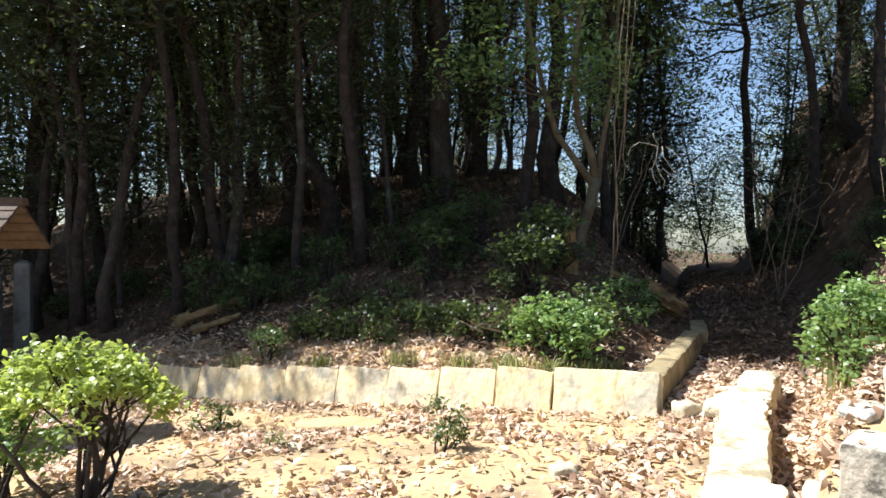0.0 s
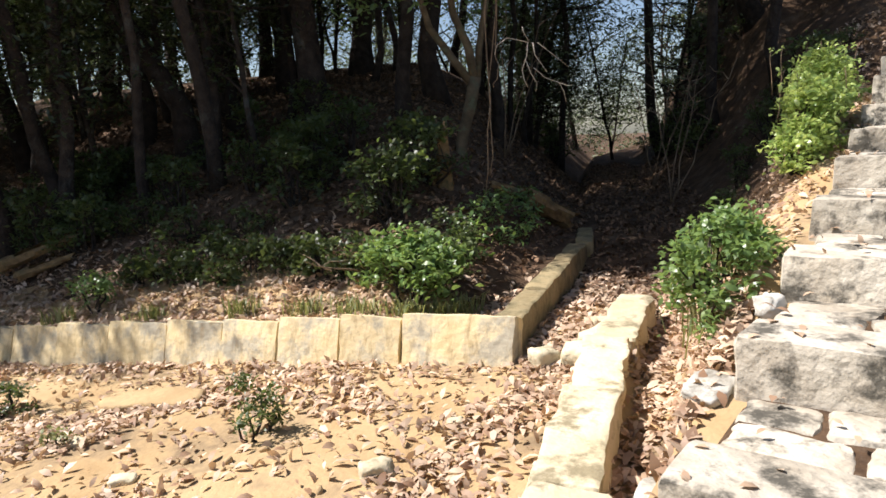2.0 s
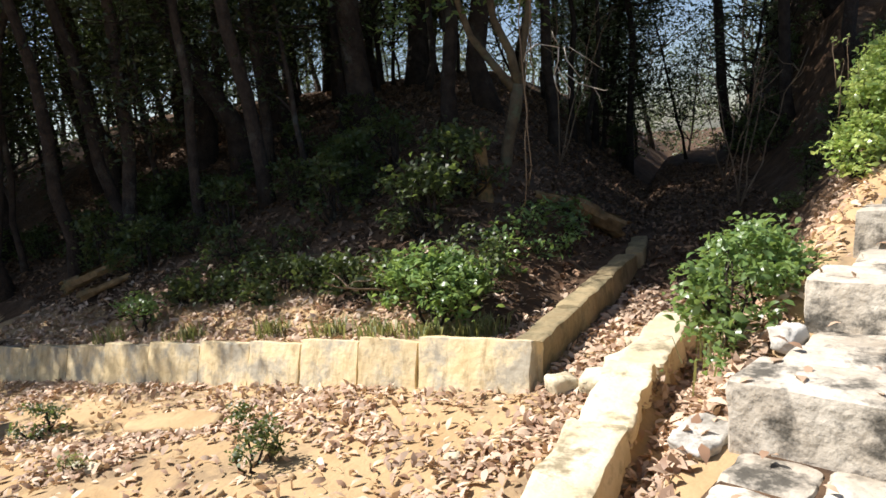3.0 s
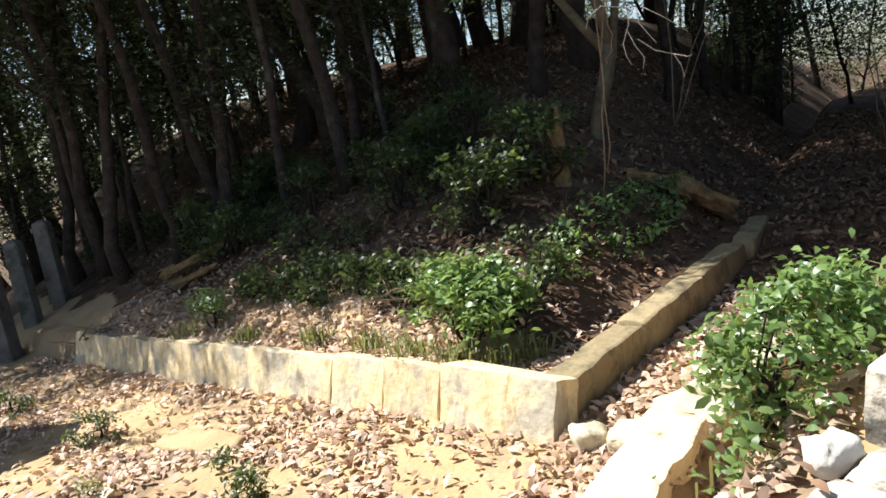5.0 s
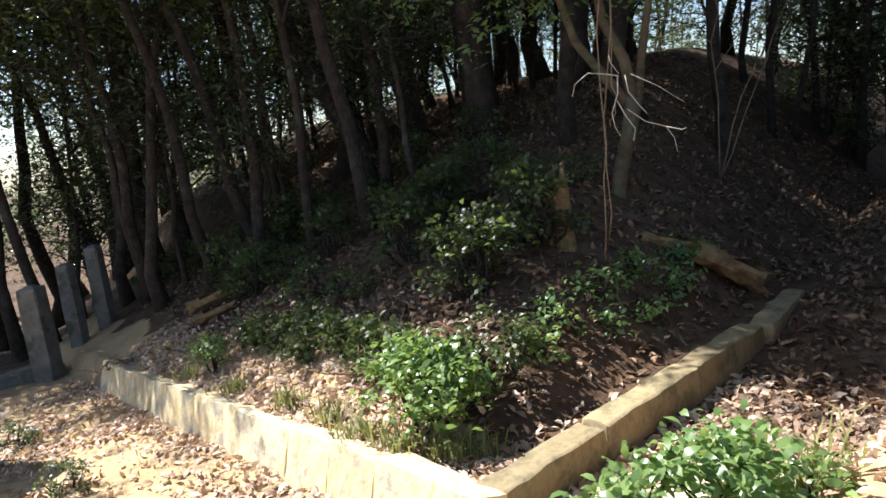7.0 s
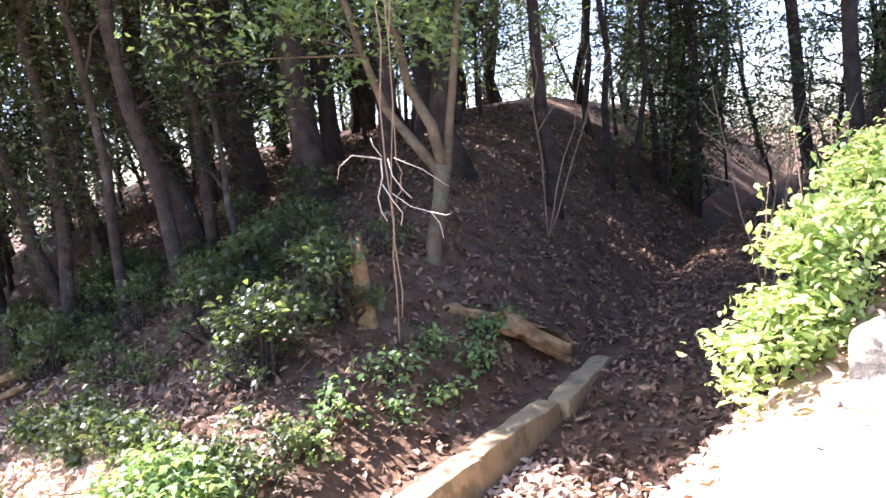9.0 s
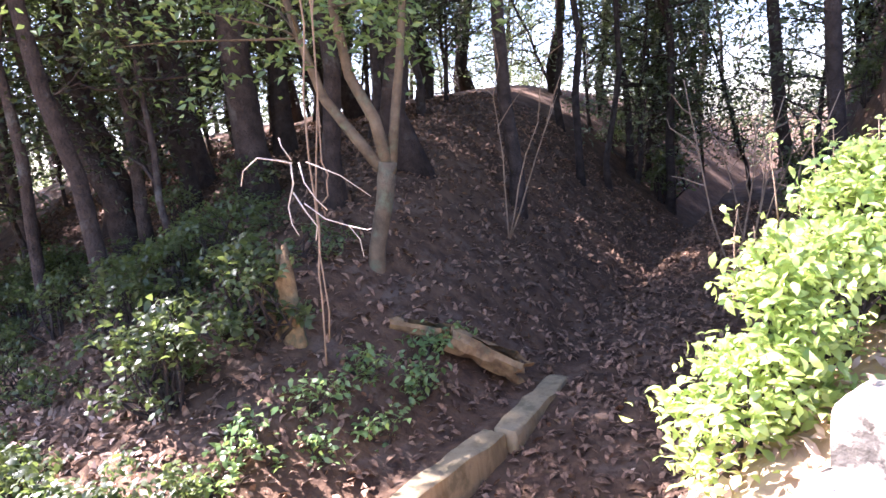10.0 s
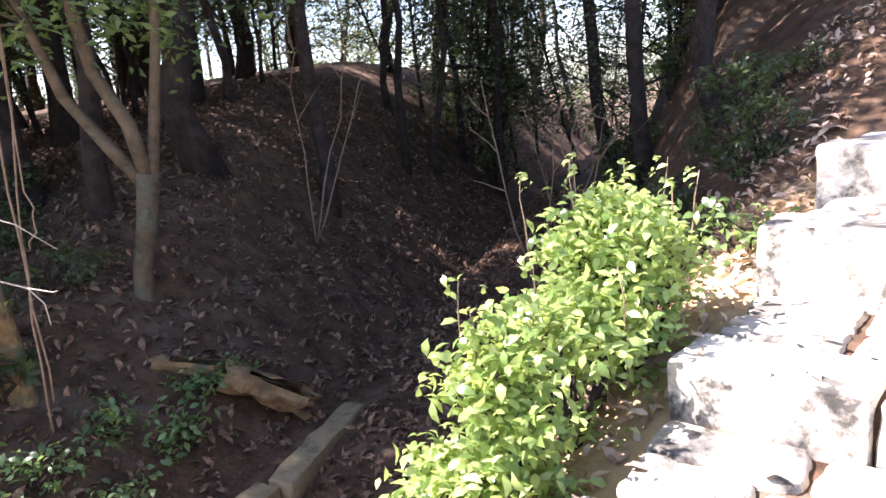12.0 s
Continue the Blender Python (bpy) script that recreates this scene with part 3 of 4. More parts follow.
def plant_woods():
    for kind, x, y, turn, sc, lean in ((0, -0.6, 13.6, 1.1, 1.0, (0, 0)), (3, -1.7, 12.9, 2.7, 0.95, (-2, 0)), (3, 0.7, 14.8, 4.7, 1.0, (2, 0)), (0, -2.9, 12.3, 0.2, 1.0, (-3, 0)), (0, -0.2, 16.4, 3.2, 1.1, (0, 0)), (3, 0.05, 11.3, 0.3, 1.0, (-2, 0)), (5, -0.45, 11.6, 1.0, 1.1, (0, 0)), (1, -1.25, 11.9, 2.0, 1.0, (-6, 0)),
                                       (0, 1.98, 11.7, 3.0, 1.0, (1, 0)), (6, 3.05, 12.6, 4.4, 1.1, (4, -2)), (0, -1.5, 17.6, 0.8, 1.0, (0, 0)), (3, -2.7, 18.9, 2.8, 1.0, (0, 0)), (0, 0.6, 18.3, 4.8, 1.0, (0, 0)), (1, 7.2, 10.9, 3.3, 0.85, (-8, 0)), (5, -1.5, 11.1, 0.4, 1.2, (-4, 0)),
                                       (0, -1.95, 11.35, 5.0, 1.0, (-17, 0)), (1, -4.95, 13.0, 2.4, 1.2, (-6, 0)), (1, -4.6, 12.5, 1.4, 1.0, (0, 0)),
                                       (5, -3.7, 11.6, 3.4, 1.1, (3, 0)), (2, 5.5, 17.3, 5.3, 1.1, (2, 0)), (4, -0.8, 10.6, 1.3, 0.9, (-3, 0)), (4, -3.1, 10.9, 4.0, 1.0, (2, 0)),
                                       (1, -6.2, 11.8, 0.5, 1.0, (4, -3)), (4, -5.2, 10.8, 0.9, 1.1, (0, -4)), (3, -7.5, 12.5, 2.2, 1.0, (0, 0)),
                                       (1, -8.6, 10.2, 3.1, 1.0, (0, 0)), (2, -9.4, 9.6, 3.1, 1.0, (0, 0)), (0, -10.5, 11.2, 2.1, 1.0, (0, 0)), (1, -9.2, 12.4, 0.8, 1.0, (0, 0)), (4, -7.9, 11.0, 0.8, 1.0, (0, 0)), (4, -9.9, 10.4, 2.8, 1.1, (0, 0)), (1, -12.5, 10.5, 5.1, 1.0, (0, 0)), (0, -11.6, 9.3, 1.1, 1.0, (0, 0)), (3, -13.5, 9.0, 2.6, 1.0, (0, 0)), (0, -11.2, 12.8, 0.3, 1.0, (0, 0)), (3, -13.0, 12.0, 4.6, 1.0, (0, 0)), (1, -15.5, 10.6, 3.6, 1.1, (0, 0)), (0, -14.6, 13.8, 2.6, 1.0, (0, 0)), (1, -10.2, 14.2, 1.6, 1.0, (0, 0)), (4, -8.9, 9.0, 1.6, 1.0, (0, 0)), (0, -12.0, 15.6, 1.6, 1.0, (0, 0)), (0, -14.5, 16.5, 3.6, 1.0, (0, 0)), (3, -11.8, 17.6, 2.6, 1.0, (0, 0)), (1, -16.5, 14.8, 0.6, 1.1, (0, 0)), (4, -7.6, 13.6, 0.6, 1.1, (0, 0)), (4, -8.8, 14.8, 2.6, 1.2, (0, 0)), (4, -6.6, 14.6, 3.6, 1.1, (0, 0)), (4, -9.8, 13.2, 4.6, 1.2, (0, 0)), (1, -13.8, 11.0, 4.0, 1.1, (0, 0)), (4, -11.0, 10.2, 0.6, 1.1, (0, 0)), (1, -3.4, 10.3, 1.7, 0.85, (-3, 0)), (1, -5.0, 10.1, 4.2, 0.85, (0, 0)), (2, -2.2, 10.1, 0.6, 0.85, (-5, 0)), (1, -3.9, 9.9, 2.0, 0.8, (0, 0)), (1, -6.6, 10.9, 5.0, 0.85, (0, 0)), (2, -5.8, 10.5, 5.5, 0.8, (0, 0)), (6, 1.3, 10.55, 2.2, 1.0, (1, -4)), (6, -5.7, 10.5, 0.4, 0.95, (0, -4)), (6, -3.3, 10.4, 1.9, 0.95, (0, -3)), (6, -1.2, 9.95, 3.7, 1.0, (0, -5)), (6, -7.6, 10.1, 5.0, 0.95, (0, -2)), (5, 0.9, 13.2, 1.0, 1.0, (4, 0)), (5, 1.4, 14.4, 2.0, 1.0, (-3, 0)), (5, 3.9, 15.2, 3.0, 1.0, (5, 0)),
                                       (5, 4.4, 16.1, 4.0, 0.9, (9, 0)), (5, 3.6, 17.0, 5.0, 1.0, (2, 0)), (5, 4.8, 17.8, 0.0, 1.1, (-4, 0)), (5, -2.6, 13.2, 3.6, 1.0, (2, 0)),
                                       (0, 8.3, 13.4, 1.5, 1.0, (-9, 0)), (1, 7.4, 15.5, 2.5, 1.0, (-12, 0)), (1, 9.6, 15.2, 0.7, 1.1, (-4, 0)), (6, 6.9, 12.4, 0.2, 1.0, (-9, -3)), (4, 8.8, 11.8, 2.1, 1.0, (-6, 0)),
                                       (0, 10.5, 12.0, 4.1, 1.0, (0, 0)), (3, 12.0, 15.0, 3.3, 1.0, (0, 0)), (1, 11.5, 18.5, 1.9, 1.0, (0, 0))):
        plant(kind, x, y, turn, sc, lean)
    rnd = random.Random(21)
    n = 0
    while n < 36:
        x, y = rnd.uniform(-15, 13), rnd.uniform(13.5, 30)
        r = Vector((x, y)) - CORNER
        along = r.dot(SIDE_DIR)
        if abs(r.dot(SIDE_N) - bend(along) + 0.6) < 1.2:
            continue
        if x > 3.5 and 0.0 < (x - 4.0) / (y - 3.8) < 0.42 and rnd.random() < 0.5:
            continue
        pick = (rnd.choice((0, 1, 1, 2, 2, 7, 4, 7, 7, 5)), x, y, rnd.uniform(0, 6.28), rnd.uniform(0.85, 1.2), (rnd.gauss(0, 4), rnd.gauss(0, 3)))
        if not (2.6 < x < 6.2 and y < 17.5):      # the bare shoulder of the mound
            plant(*pick)
        n += 1


plant_woods()


def plant_thicket():
    """Young trees with low foliage along and behind the crest."""
    rnd = random.Random(23)
    for x, y in ((-8.4, 14.2), (-7.2, 15.0), (-6.4, 13.7), (-5.4, 14.4), (-4.2, 13.5), (-3.3, 14.1), (-2.1, 13.7), (-9.6, 15.4), (-0.4, 14.9), (1.6, 15.9), (-3.9, 14.6), (-2.9, 15.4), (-1.8, 15.0), (-0.9, 16.2), (0.2, 15.6), (-4.8, 15.8), (-2.3, 16.8), (1.0, 17.2), (-5.9, 16.6), (5.2, 18.6), (6.1, 19.6), (4.4, 20.2), (7.2, 18.2), (6.8, 21.4), (5.4, 22.4)):
        plant(4, x, y, rnd.uniform(0, 6.28), rnd.uniform(0.8, 1.05), (rnd.gauss(0, 5), rnd.gauss(0, 4)))
    n = 0
    while n < 28:
        x, y = rnd.uniform(-11, 11), rnd.uniform(14.5, 24)
        r = Vector((x, y)) - CORNER
        along = r.dot(SIDE_DIR)
        if abs(r.dot(SIDE_N) - bend(along) + 0.6) < 1.0 and y < 19:
            continue
        if x > 3.5 and 0.0 < (x - 4.0) / (y - 3.8) < 0.42 and rnd.random() < 0.3:
            continue
        pick = (rnd.choice((7, 7, 4)), x, y, rnd.uniform(0, 6.28), rnd.uniform(0.75, 1.1), (rnd.gauss(0, 6), rnd.gauss(0, 4)))
        if not (2.6 < x < 6.2 and y < 17.5):
            plant(*pick)
        n += 1


plant_thicket()


def build_forked_tree():
    """The pale tree whose trunk parts into three limbs."""
    rnd = random.Random(44)
    top = thing("forked_tree", "pale-barked tree forking low into three upright limbs", "tree", at=Matrix.Translation((2.0, 9.62, ground_z(2.0, 9.62) - 0.28)))
    g, cr = Geo(), Geo()
    tube(g, [(-0.08, -0.02, -0.25), (-0.06, 0, 0.1), (0.0, 0.02, 0.5), (0.12, 0, 0.9), (0.19, 0, 1.26)], [0.12, 0.088, 0.078, 0.078, 0.086], 12, True, 0.1, 2)
    trunk = part("trunk", g, M_PALE_BARK, top)
    ends = []
    for pts, r in (([(0.03, 0, 1.2), (-0.22, 0.02, 1.55), (-0.5, 0.05, 1.95), (-0.66, 0.05, 2.5), (-0.85, 0.1, 3.3), (-1.0, 0.2, 4.4), (-1.0, 0.2, 5.4)], 0.058),
                   ([(0.06, 0, 1.2), (-0.02, 0, 1.7), (-0.2, -0.02, 2.1), (-0.27, -0.05, 2.7), (-0.22, -0.1, 3.5), (-0.05, -0.2, 4.6), (0.1, -0.2, 5.6)], 0.062),
                   ([(0.07, 0, 1.2), (0.14, 0.1, 1.7), (0.24, 0.12, 2.2), (0.36, 0.12, 2.9), (0.42, 0.2, 3.8), (0.7, 0.3, 4.8), (0.8, 0.3, 5.8)], 0.05)):
        lg = Geo()
        pts = [(p[0] + 0.14, p[1], p[2] - 0.05) for p in pts]
        tube(lg, pts, [r * (1 - 0.11 * k) for k in range(len(pts))], 9, True, 0.1, 5)
        for p in pts[3:]:
            for _ in range(5):
                e = Vector(p) + Vector((rnd.gauss(0, 0.6), rnd.gauss(0, 0.6), rnd.uniform(-0.1, 0.8)))
                tube(lg, curvy(p, e, 4, 0.05, rnd), [0.014, 0.011, 0.009, 0.006, 0.003], 5, False)
                ends.append(e)
        part("limb", lg, M_PALE_BARK, trunk)
    rs = np.random.RandomState(9)
    cs = np.concatenate([np.array(e) + rs.normal(size=(4, 1, 3)) * 0.3 + rs.normal(size=(1, 34, 3)) * 0.14 for e in ends]).reshape(-1, 3)
    leaves(cr, cs, 0.095, 4, 0.3, 0.45, 0.4)
    part("crown", cr, M_BUSH, top)


build_forked_tree()


def build_sapling(x, y, seed, stems, height, label):
    """Thin bare stems rising from one root in a V."""
    rnd = random.Random(seed)
    top = thing("sapling", label, "sapling", at=Matrix.Translation((x, y, ground_z(x, y) - 0.03)))
    for dx in stems:
        g = Geo()
        e = Vector((dx, rnd.uniform(-0.2, 0.2), height * rnd.uniform(0.8, 1.1)))
        pts = curvy((0, 0, 0), e, 7, 0.03, rnd)
        tube(g, pts, [0.012 - 0.0011 * k for k in range(8)], 6, True)
        for k in (4, 5, 6):
            e2 = pts[k] + Vector((rnd.gauss(0, 0.25), rnd.gauss(0, 0.25), rnd.uniform(0.1, 0.4)))
            tube(g, curvy(pts[k], e2, 3, 0.03, rnd), [0.008, 0.006, 0.005, 0.003], 4, False)
        part("stem", g, M_VINE, top)
    return top


build_sapling(2.98, 11.75, 1, (0.05, 0.75, 1.0), 2.3, "pale thin sapling of bare stems spreading in a V")
build_sapling(5.3, 10.6, 3, (0.3, 0.5, -0.4, 0.9), 2.2, "clump of bare pale stems leaning on the shaded bank")
build_sapling(5.9, 12.6, 4, (0.3, 0.6, -0.4), 2.4, "clump of bare pale stems leaning on the shaded bank")


# ---- dead branch, vines, stump, logs ----
def build_dead_branch():
    rnd = random.Random(12)
    top = thing("dead_branch", "bleached dead branch caught hanging in brown vines", "branch", at=Matrix.Translation((2.37, 7.25, 2.42)) @ Matrix.Scale(0.82, 4))
    g = Geo()
    for pts, r in (([(-0.05, 0.0, 0.0), (-0.16, 0.0, 0.03), (-0.30, 0, 0.06), (-0.42, 0, -0.02), (-0.45, 0, -0.12)], 0.010),
                   ([(-0.06, 0, 0.0), (-0.07, 0.02, -0.14), (-0.13, 0.02, -0.30), (-0.11, 0, -0.42), (-0.07, 0, -0.50)], 0.011),
                   ([(-0.08, 0.02, -0.2), (-0.02, 0.05, -0.34), (0.05, 0.05, -0.45), (0.03, 0.04, -0.55)], 0.010),
                   ([(0.0, 0, 0.0), (0.02, 0, -0.14), (0.10, -0.02, -0.26), (0.16, 0, -0.34)], 0.009),
                   ([(0.0, 0, -0.28), (0.14, 0, -0.40), (0.30, 0, -0.46), (0.36, 0.02, -0.56), (0.38, 0, -0.68)], 0.008),
                   ([(0.30, 0, -0.46), (0.42, 0.02, -0.50), (0.46, 0, -0.49)], 0.006),
                   ([(-0.05, 0, 0.02), (-0.11, 0, 0.12), (-0.12, 0, 0.18)], 0.007),
                   ([(0.05, 0, 0.0), (0.25, 0.1, -0.12), (0.45, 0.1, -0.28)], 0.006)):
        tube(g, [Vector(p) for p in pts], [0.62 * r * (1 - 0.12 * k) for k in range(len(pts))], 6, True)
    part("dead_wood", g, M_TWIG, top)


def build_vines():
    rnd = random.Random(13)
    top = thing("vine", "tangle of thin brown vines hanging from the trees", "vine", at=Matrix.Translation((2.02, 8.07, 0)))
    for x0, x1, zb, r in ((0.06, -0.01, 0.95, 0.007), (0.11, 0.04, 1.15, 0.006), (0.15, 0.12, 2.08, 0.005)):
        g = Geo()
        pts = curvy((x0 + 0.30, 0.05, 6.5), (x0, 0.02, 2.4), 9, 0.022, rnd) + curvy((x0, 0.02, 2.35), (x1, 0, zb), 6, 0.012, rnd)[1:]
        tube(g, pts, [r] * len(pts), 6, True)
        part("strand", g, M_VINE, top)


build_dead_branch()
build_vines()


def build_stump(x, y, h, r, seed, label, lean=(0.0, 0.0)):
    rnd = random.Random(seed)
    top = thing("stump", label, "stump", at=Matrix.Translation((x, y, ground_z(x, y))))
    g = Geo()
    n, rows = 12, 7
    verts, faces = [], []
    for j in range(rows):
        t = j / (rows - 1)
        for k in range(n):
            w = 2 * math.pi * k / n
            rr = r * (1.25 - 0.35 * t) * (1 + 0.16 * math.sin(3 * w + seed) + 0.08 * rnd.uniform(-1, 1))
            jag = (0.16 * h * math.sin(2 * w + seed) + 0.08 * h * rnd.uniform(-1, 1)) if j == rows - 1 else 0
            verts.append((math.cos(w) * rr + lean[0] * t * h, math.sin(w) * rr + lean[1] * t * h, -0.15 + t * (h + 0.15) + jag))
    for j in range(rows - 1):
        for k in range(n):
            k2 = (k + 1) % n
            faces.append((j * n + k, j * n + k2, (j + 1) * n + k2, (j + 1) * n + k))
    verts.append((lean[0] * h, lean[1] * h, h * 0.78))
    for k in range(n):
        faces.append(((rows - 1) * n + k, (rows - 1) * n + (k + 1) % n, len(verts) - 1))
    g.add(verts, faces)
    part("wood", g, M_LOG, top)


build_stump(1.62, 8.47, 0.66, 0.075, 3, "tall splintered brown stump among the undergrowth", (-0.04, 0.0))
build_stump(1.52, 8.46, 0.5, 0.035, 5, "thin broken stump among the undergrowth", (-0.35, 0.0))


def build_log(p0, p1, r, seed, label):
    """A rotten log with a hollow, split end."""
    rnd = random.Random(seed)
    p0, p1 = Vector(p0), Vector(p1)
    ln = (p1 - p0).length
    top = thing("log", label, "log", at=Matrix.Translation(p0) @ (p1 - p0).to_track_quat('X', 'Z').to_matrix().to_4x4())
    n, rows = 14, 9
    verts, faces = [], []
    for side in (1.0, 0.72):
        for j in range(rows):
            t = j / (rows - 1)
            for k in range(n):
                w = 2 * math.pi * k / n
                rr = r * side * (1 + 0.2 * math.sin(2 * w + seed + 2 * t) + 0.2 * rnd.uniform(-1, 1)) * (1 - 0.15 * t)
                jag = 0.16 * ln * (0.5 * math.sin(3 * w + seed) + rnd.uniform(-0.4, 0.4)) * (1 if j == rows - 1 else (-0.6 if j == 0 else 0))
                verts.append((t * ln + jag, math.cos(w) * rr, math.sin(w) * rr * 0.8))
    m = rows * n
    for j in range(rows - 1):
        for k in range(n):
            k2 = (k + 1) % n
            if k in (3, 4) and j > 1:
                continue
            faces.append((j * n + k, (j + 1) * n + k, (j + 1) * n + k2, j * n + k2))
            faces.append((m + j * n + k, m + j * n + k2, m + (j + 1) * n + k2, m + (j + 1) * n + k))
    for j in (0, rows - 1):
        for k in range(n):
            k2 = (k + 1) % n
            faces.append((j * n + k, j * n + k2, m + j * n + k2, m + j * n + k))
    g = Geo()
    g.add(verts, faces)
    part("wood", g, M_LOG, top, sharp=25)


build_log((2.70, 9.13, 0.80), (3.27, 9.17, 0.47), 0.16, 2, "split hollow log of rotten wood lying on the slope")
build_log((2.20, 9.05, 0.96), (2.70, 9.10, 0.84), 0.09, 3, "short rotten log lying on the slope")
build_log((-3.65, 9.15, 0.32), (-2.85, 9.35, 0.62), 0.09, 5, "grey fallen log half hidden in undergrowth")
build_log((-3.3, 8.85, 0.25), (-2.75, 9.0, 0.42), 0.07, 6, "grey fallen log half hidden in undergrowth")


# ---- stone fence and small roofed board ----
def build_post(x, y, w, h, turn, label, lean=0.0):
    """A square stone post with a chamfered, slightly pyramidal head."""
    top = thing("stone_post", label, "post", "stone fence posts", at=Matrix.Translation((x, y, ground_z(x, y) - 0.1)) @ Euler((0, lean, turn)).to_matrix().to_4x4())
    bm = bmesh.new()
    rings = ((0.0, 1.0), (h * 0.5, 0.98), (h - 0.06, 0.96), (h - 0.015, 0.86), (h + 0.03, 0.25))
    rows = []
    for z, s in rings:
        rows.append([bm.verts.new((sx * w * 0.5 * s, sy * w * 0.5 * s, z)) for sx, sy in ((-1, -1), (1, -1), (1, 1), (-1, 1))])
    for a, b in zip(rows, rows[1:]):
        for k in range(4):
            bm.faces.new((a[k], a[(k + 1) % 4], b[(k + 1) % 4], b[k]))
    bm.faces.new(rows[-1])
    bm.faces.new(rows[0][::-1])
    bmesh.ops.bevel(bm, geom=[e for e in bm.edges if abs(e.verts[0].co.z - e.verts[1].co.z) > 0.1], offset=0.02, segments=2, affect='EDGES')
    me = bpy.data.meshes.new("shaft")
    bm.to_mesh(me)
    bm.free()
    me.materials.append(M_POST)
    ob = new("shaft", me)
    ob.parent = top


build_post(-6.30, 8.95, 0.30, 1.5, 0.35, "thick weathered granite gate post in shade")
build_post(-6.90, 8.30, 0.20, 1.35, 0.35, "slim weathered granite fence post in shade")
build_post(-7.25, 8.0, 0.20, 1.35, 0.35, "slim weathered granite fence post in shade")
build_post(-6.55, 9.75, 0.22, 1.40, 0.35, "slim weathered granite fence post in shade")
build_post(-6.35, 10.15, 0.22, 1.40, 0.35, "slim weathered granite fence post in shade")


def build_fence_base():
    g = Geo()
    stone_geo(g, (2.8, 0.34, 0.36), 91, 8, 0.05, 10)
    ob = tagged(part("fence_base", g, M_POST), "low dark granite plinth under the fence posts", "plinth", kind="structure")
    x, y = -7.2, 8.15
    ob.matrix_world = Matrix.Translation((x, y, ground_z(x, y) + 0.02)) @ Euler((0, 0, 0.9)).to_matrix().to_4x4()


build_fence_base()


def box(geo, lo, hi):
    x0, y0, z0 = lo
    x1, y1, z1 = hi
    geo.add([(x0, y0, z0), (x1, y0, z0), (x1, y1, z0), (x0, y1, z0), (x0, y0, z1), (x1, y0, z1), (x1, y1, z1), (x0, y1, z1)],
            [(0, 3, 2, 1), (4, 5, 6, 7), (0, 1, 5, 4), (1, 2, 6, 5), (2, 3, 7, 6), (3, 0, 4, 7)])


def build_roofed_board():
    x, y = -4.68, 5.85
    gz = ground_z(x, y)
    top = thing("roofed_board", "small weathered wooden shelter roof on two posts", "shelter", at=Matrix.Translation((x, y, gz)) @ Euler((0, 0, 0.1)).to_matrix().to_4x4())
    for px in (-0.5, 0.34):
        g = Geo()
        box(g, (px - 0.05, -0.05, -0.2), (px + 0.05, 0.05, 1.85))
        part("post", g, M_ROOF, top, smooth=False)
    for side in (-1, 1):
        for k in range(5):
            g = Geo()
            a, b = k * 0.105, k * 0.105 + 0.12
            za, zb = 2.12 - a * 0.62 + 0.012 * (5 - k), 2.12 - b * 0.62 + 0.012 * (5 - k)
            v = [(-0.85, side * a, za), (0.95, side * a, za), (0.95, side * b, zb), (-0.85, side * b, zb)]
            g.add(v + [(p[0], p[1], p[2] - 0.03) for p in v], [(0, 1, 2, 3), (7, 6, 5, 4), (0, 4, 5, 1), (1, 5, 6, 2), (2, 6, 7, 3), (3, 7, 4, 0)])
            part("roof_board", g, M_ROOF, top, smooth=False)
    g = Geo()
    box(g, (-0.88, -0.05, 2.15), (0.98, 0.05, 2.22))
    part("ridge", g, M_ROOF, top, smooth=False)


build_roofed_board()


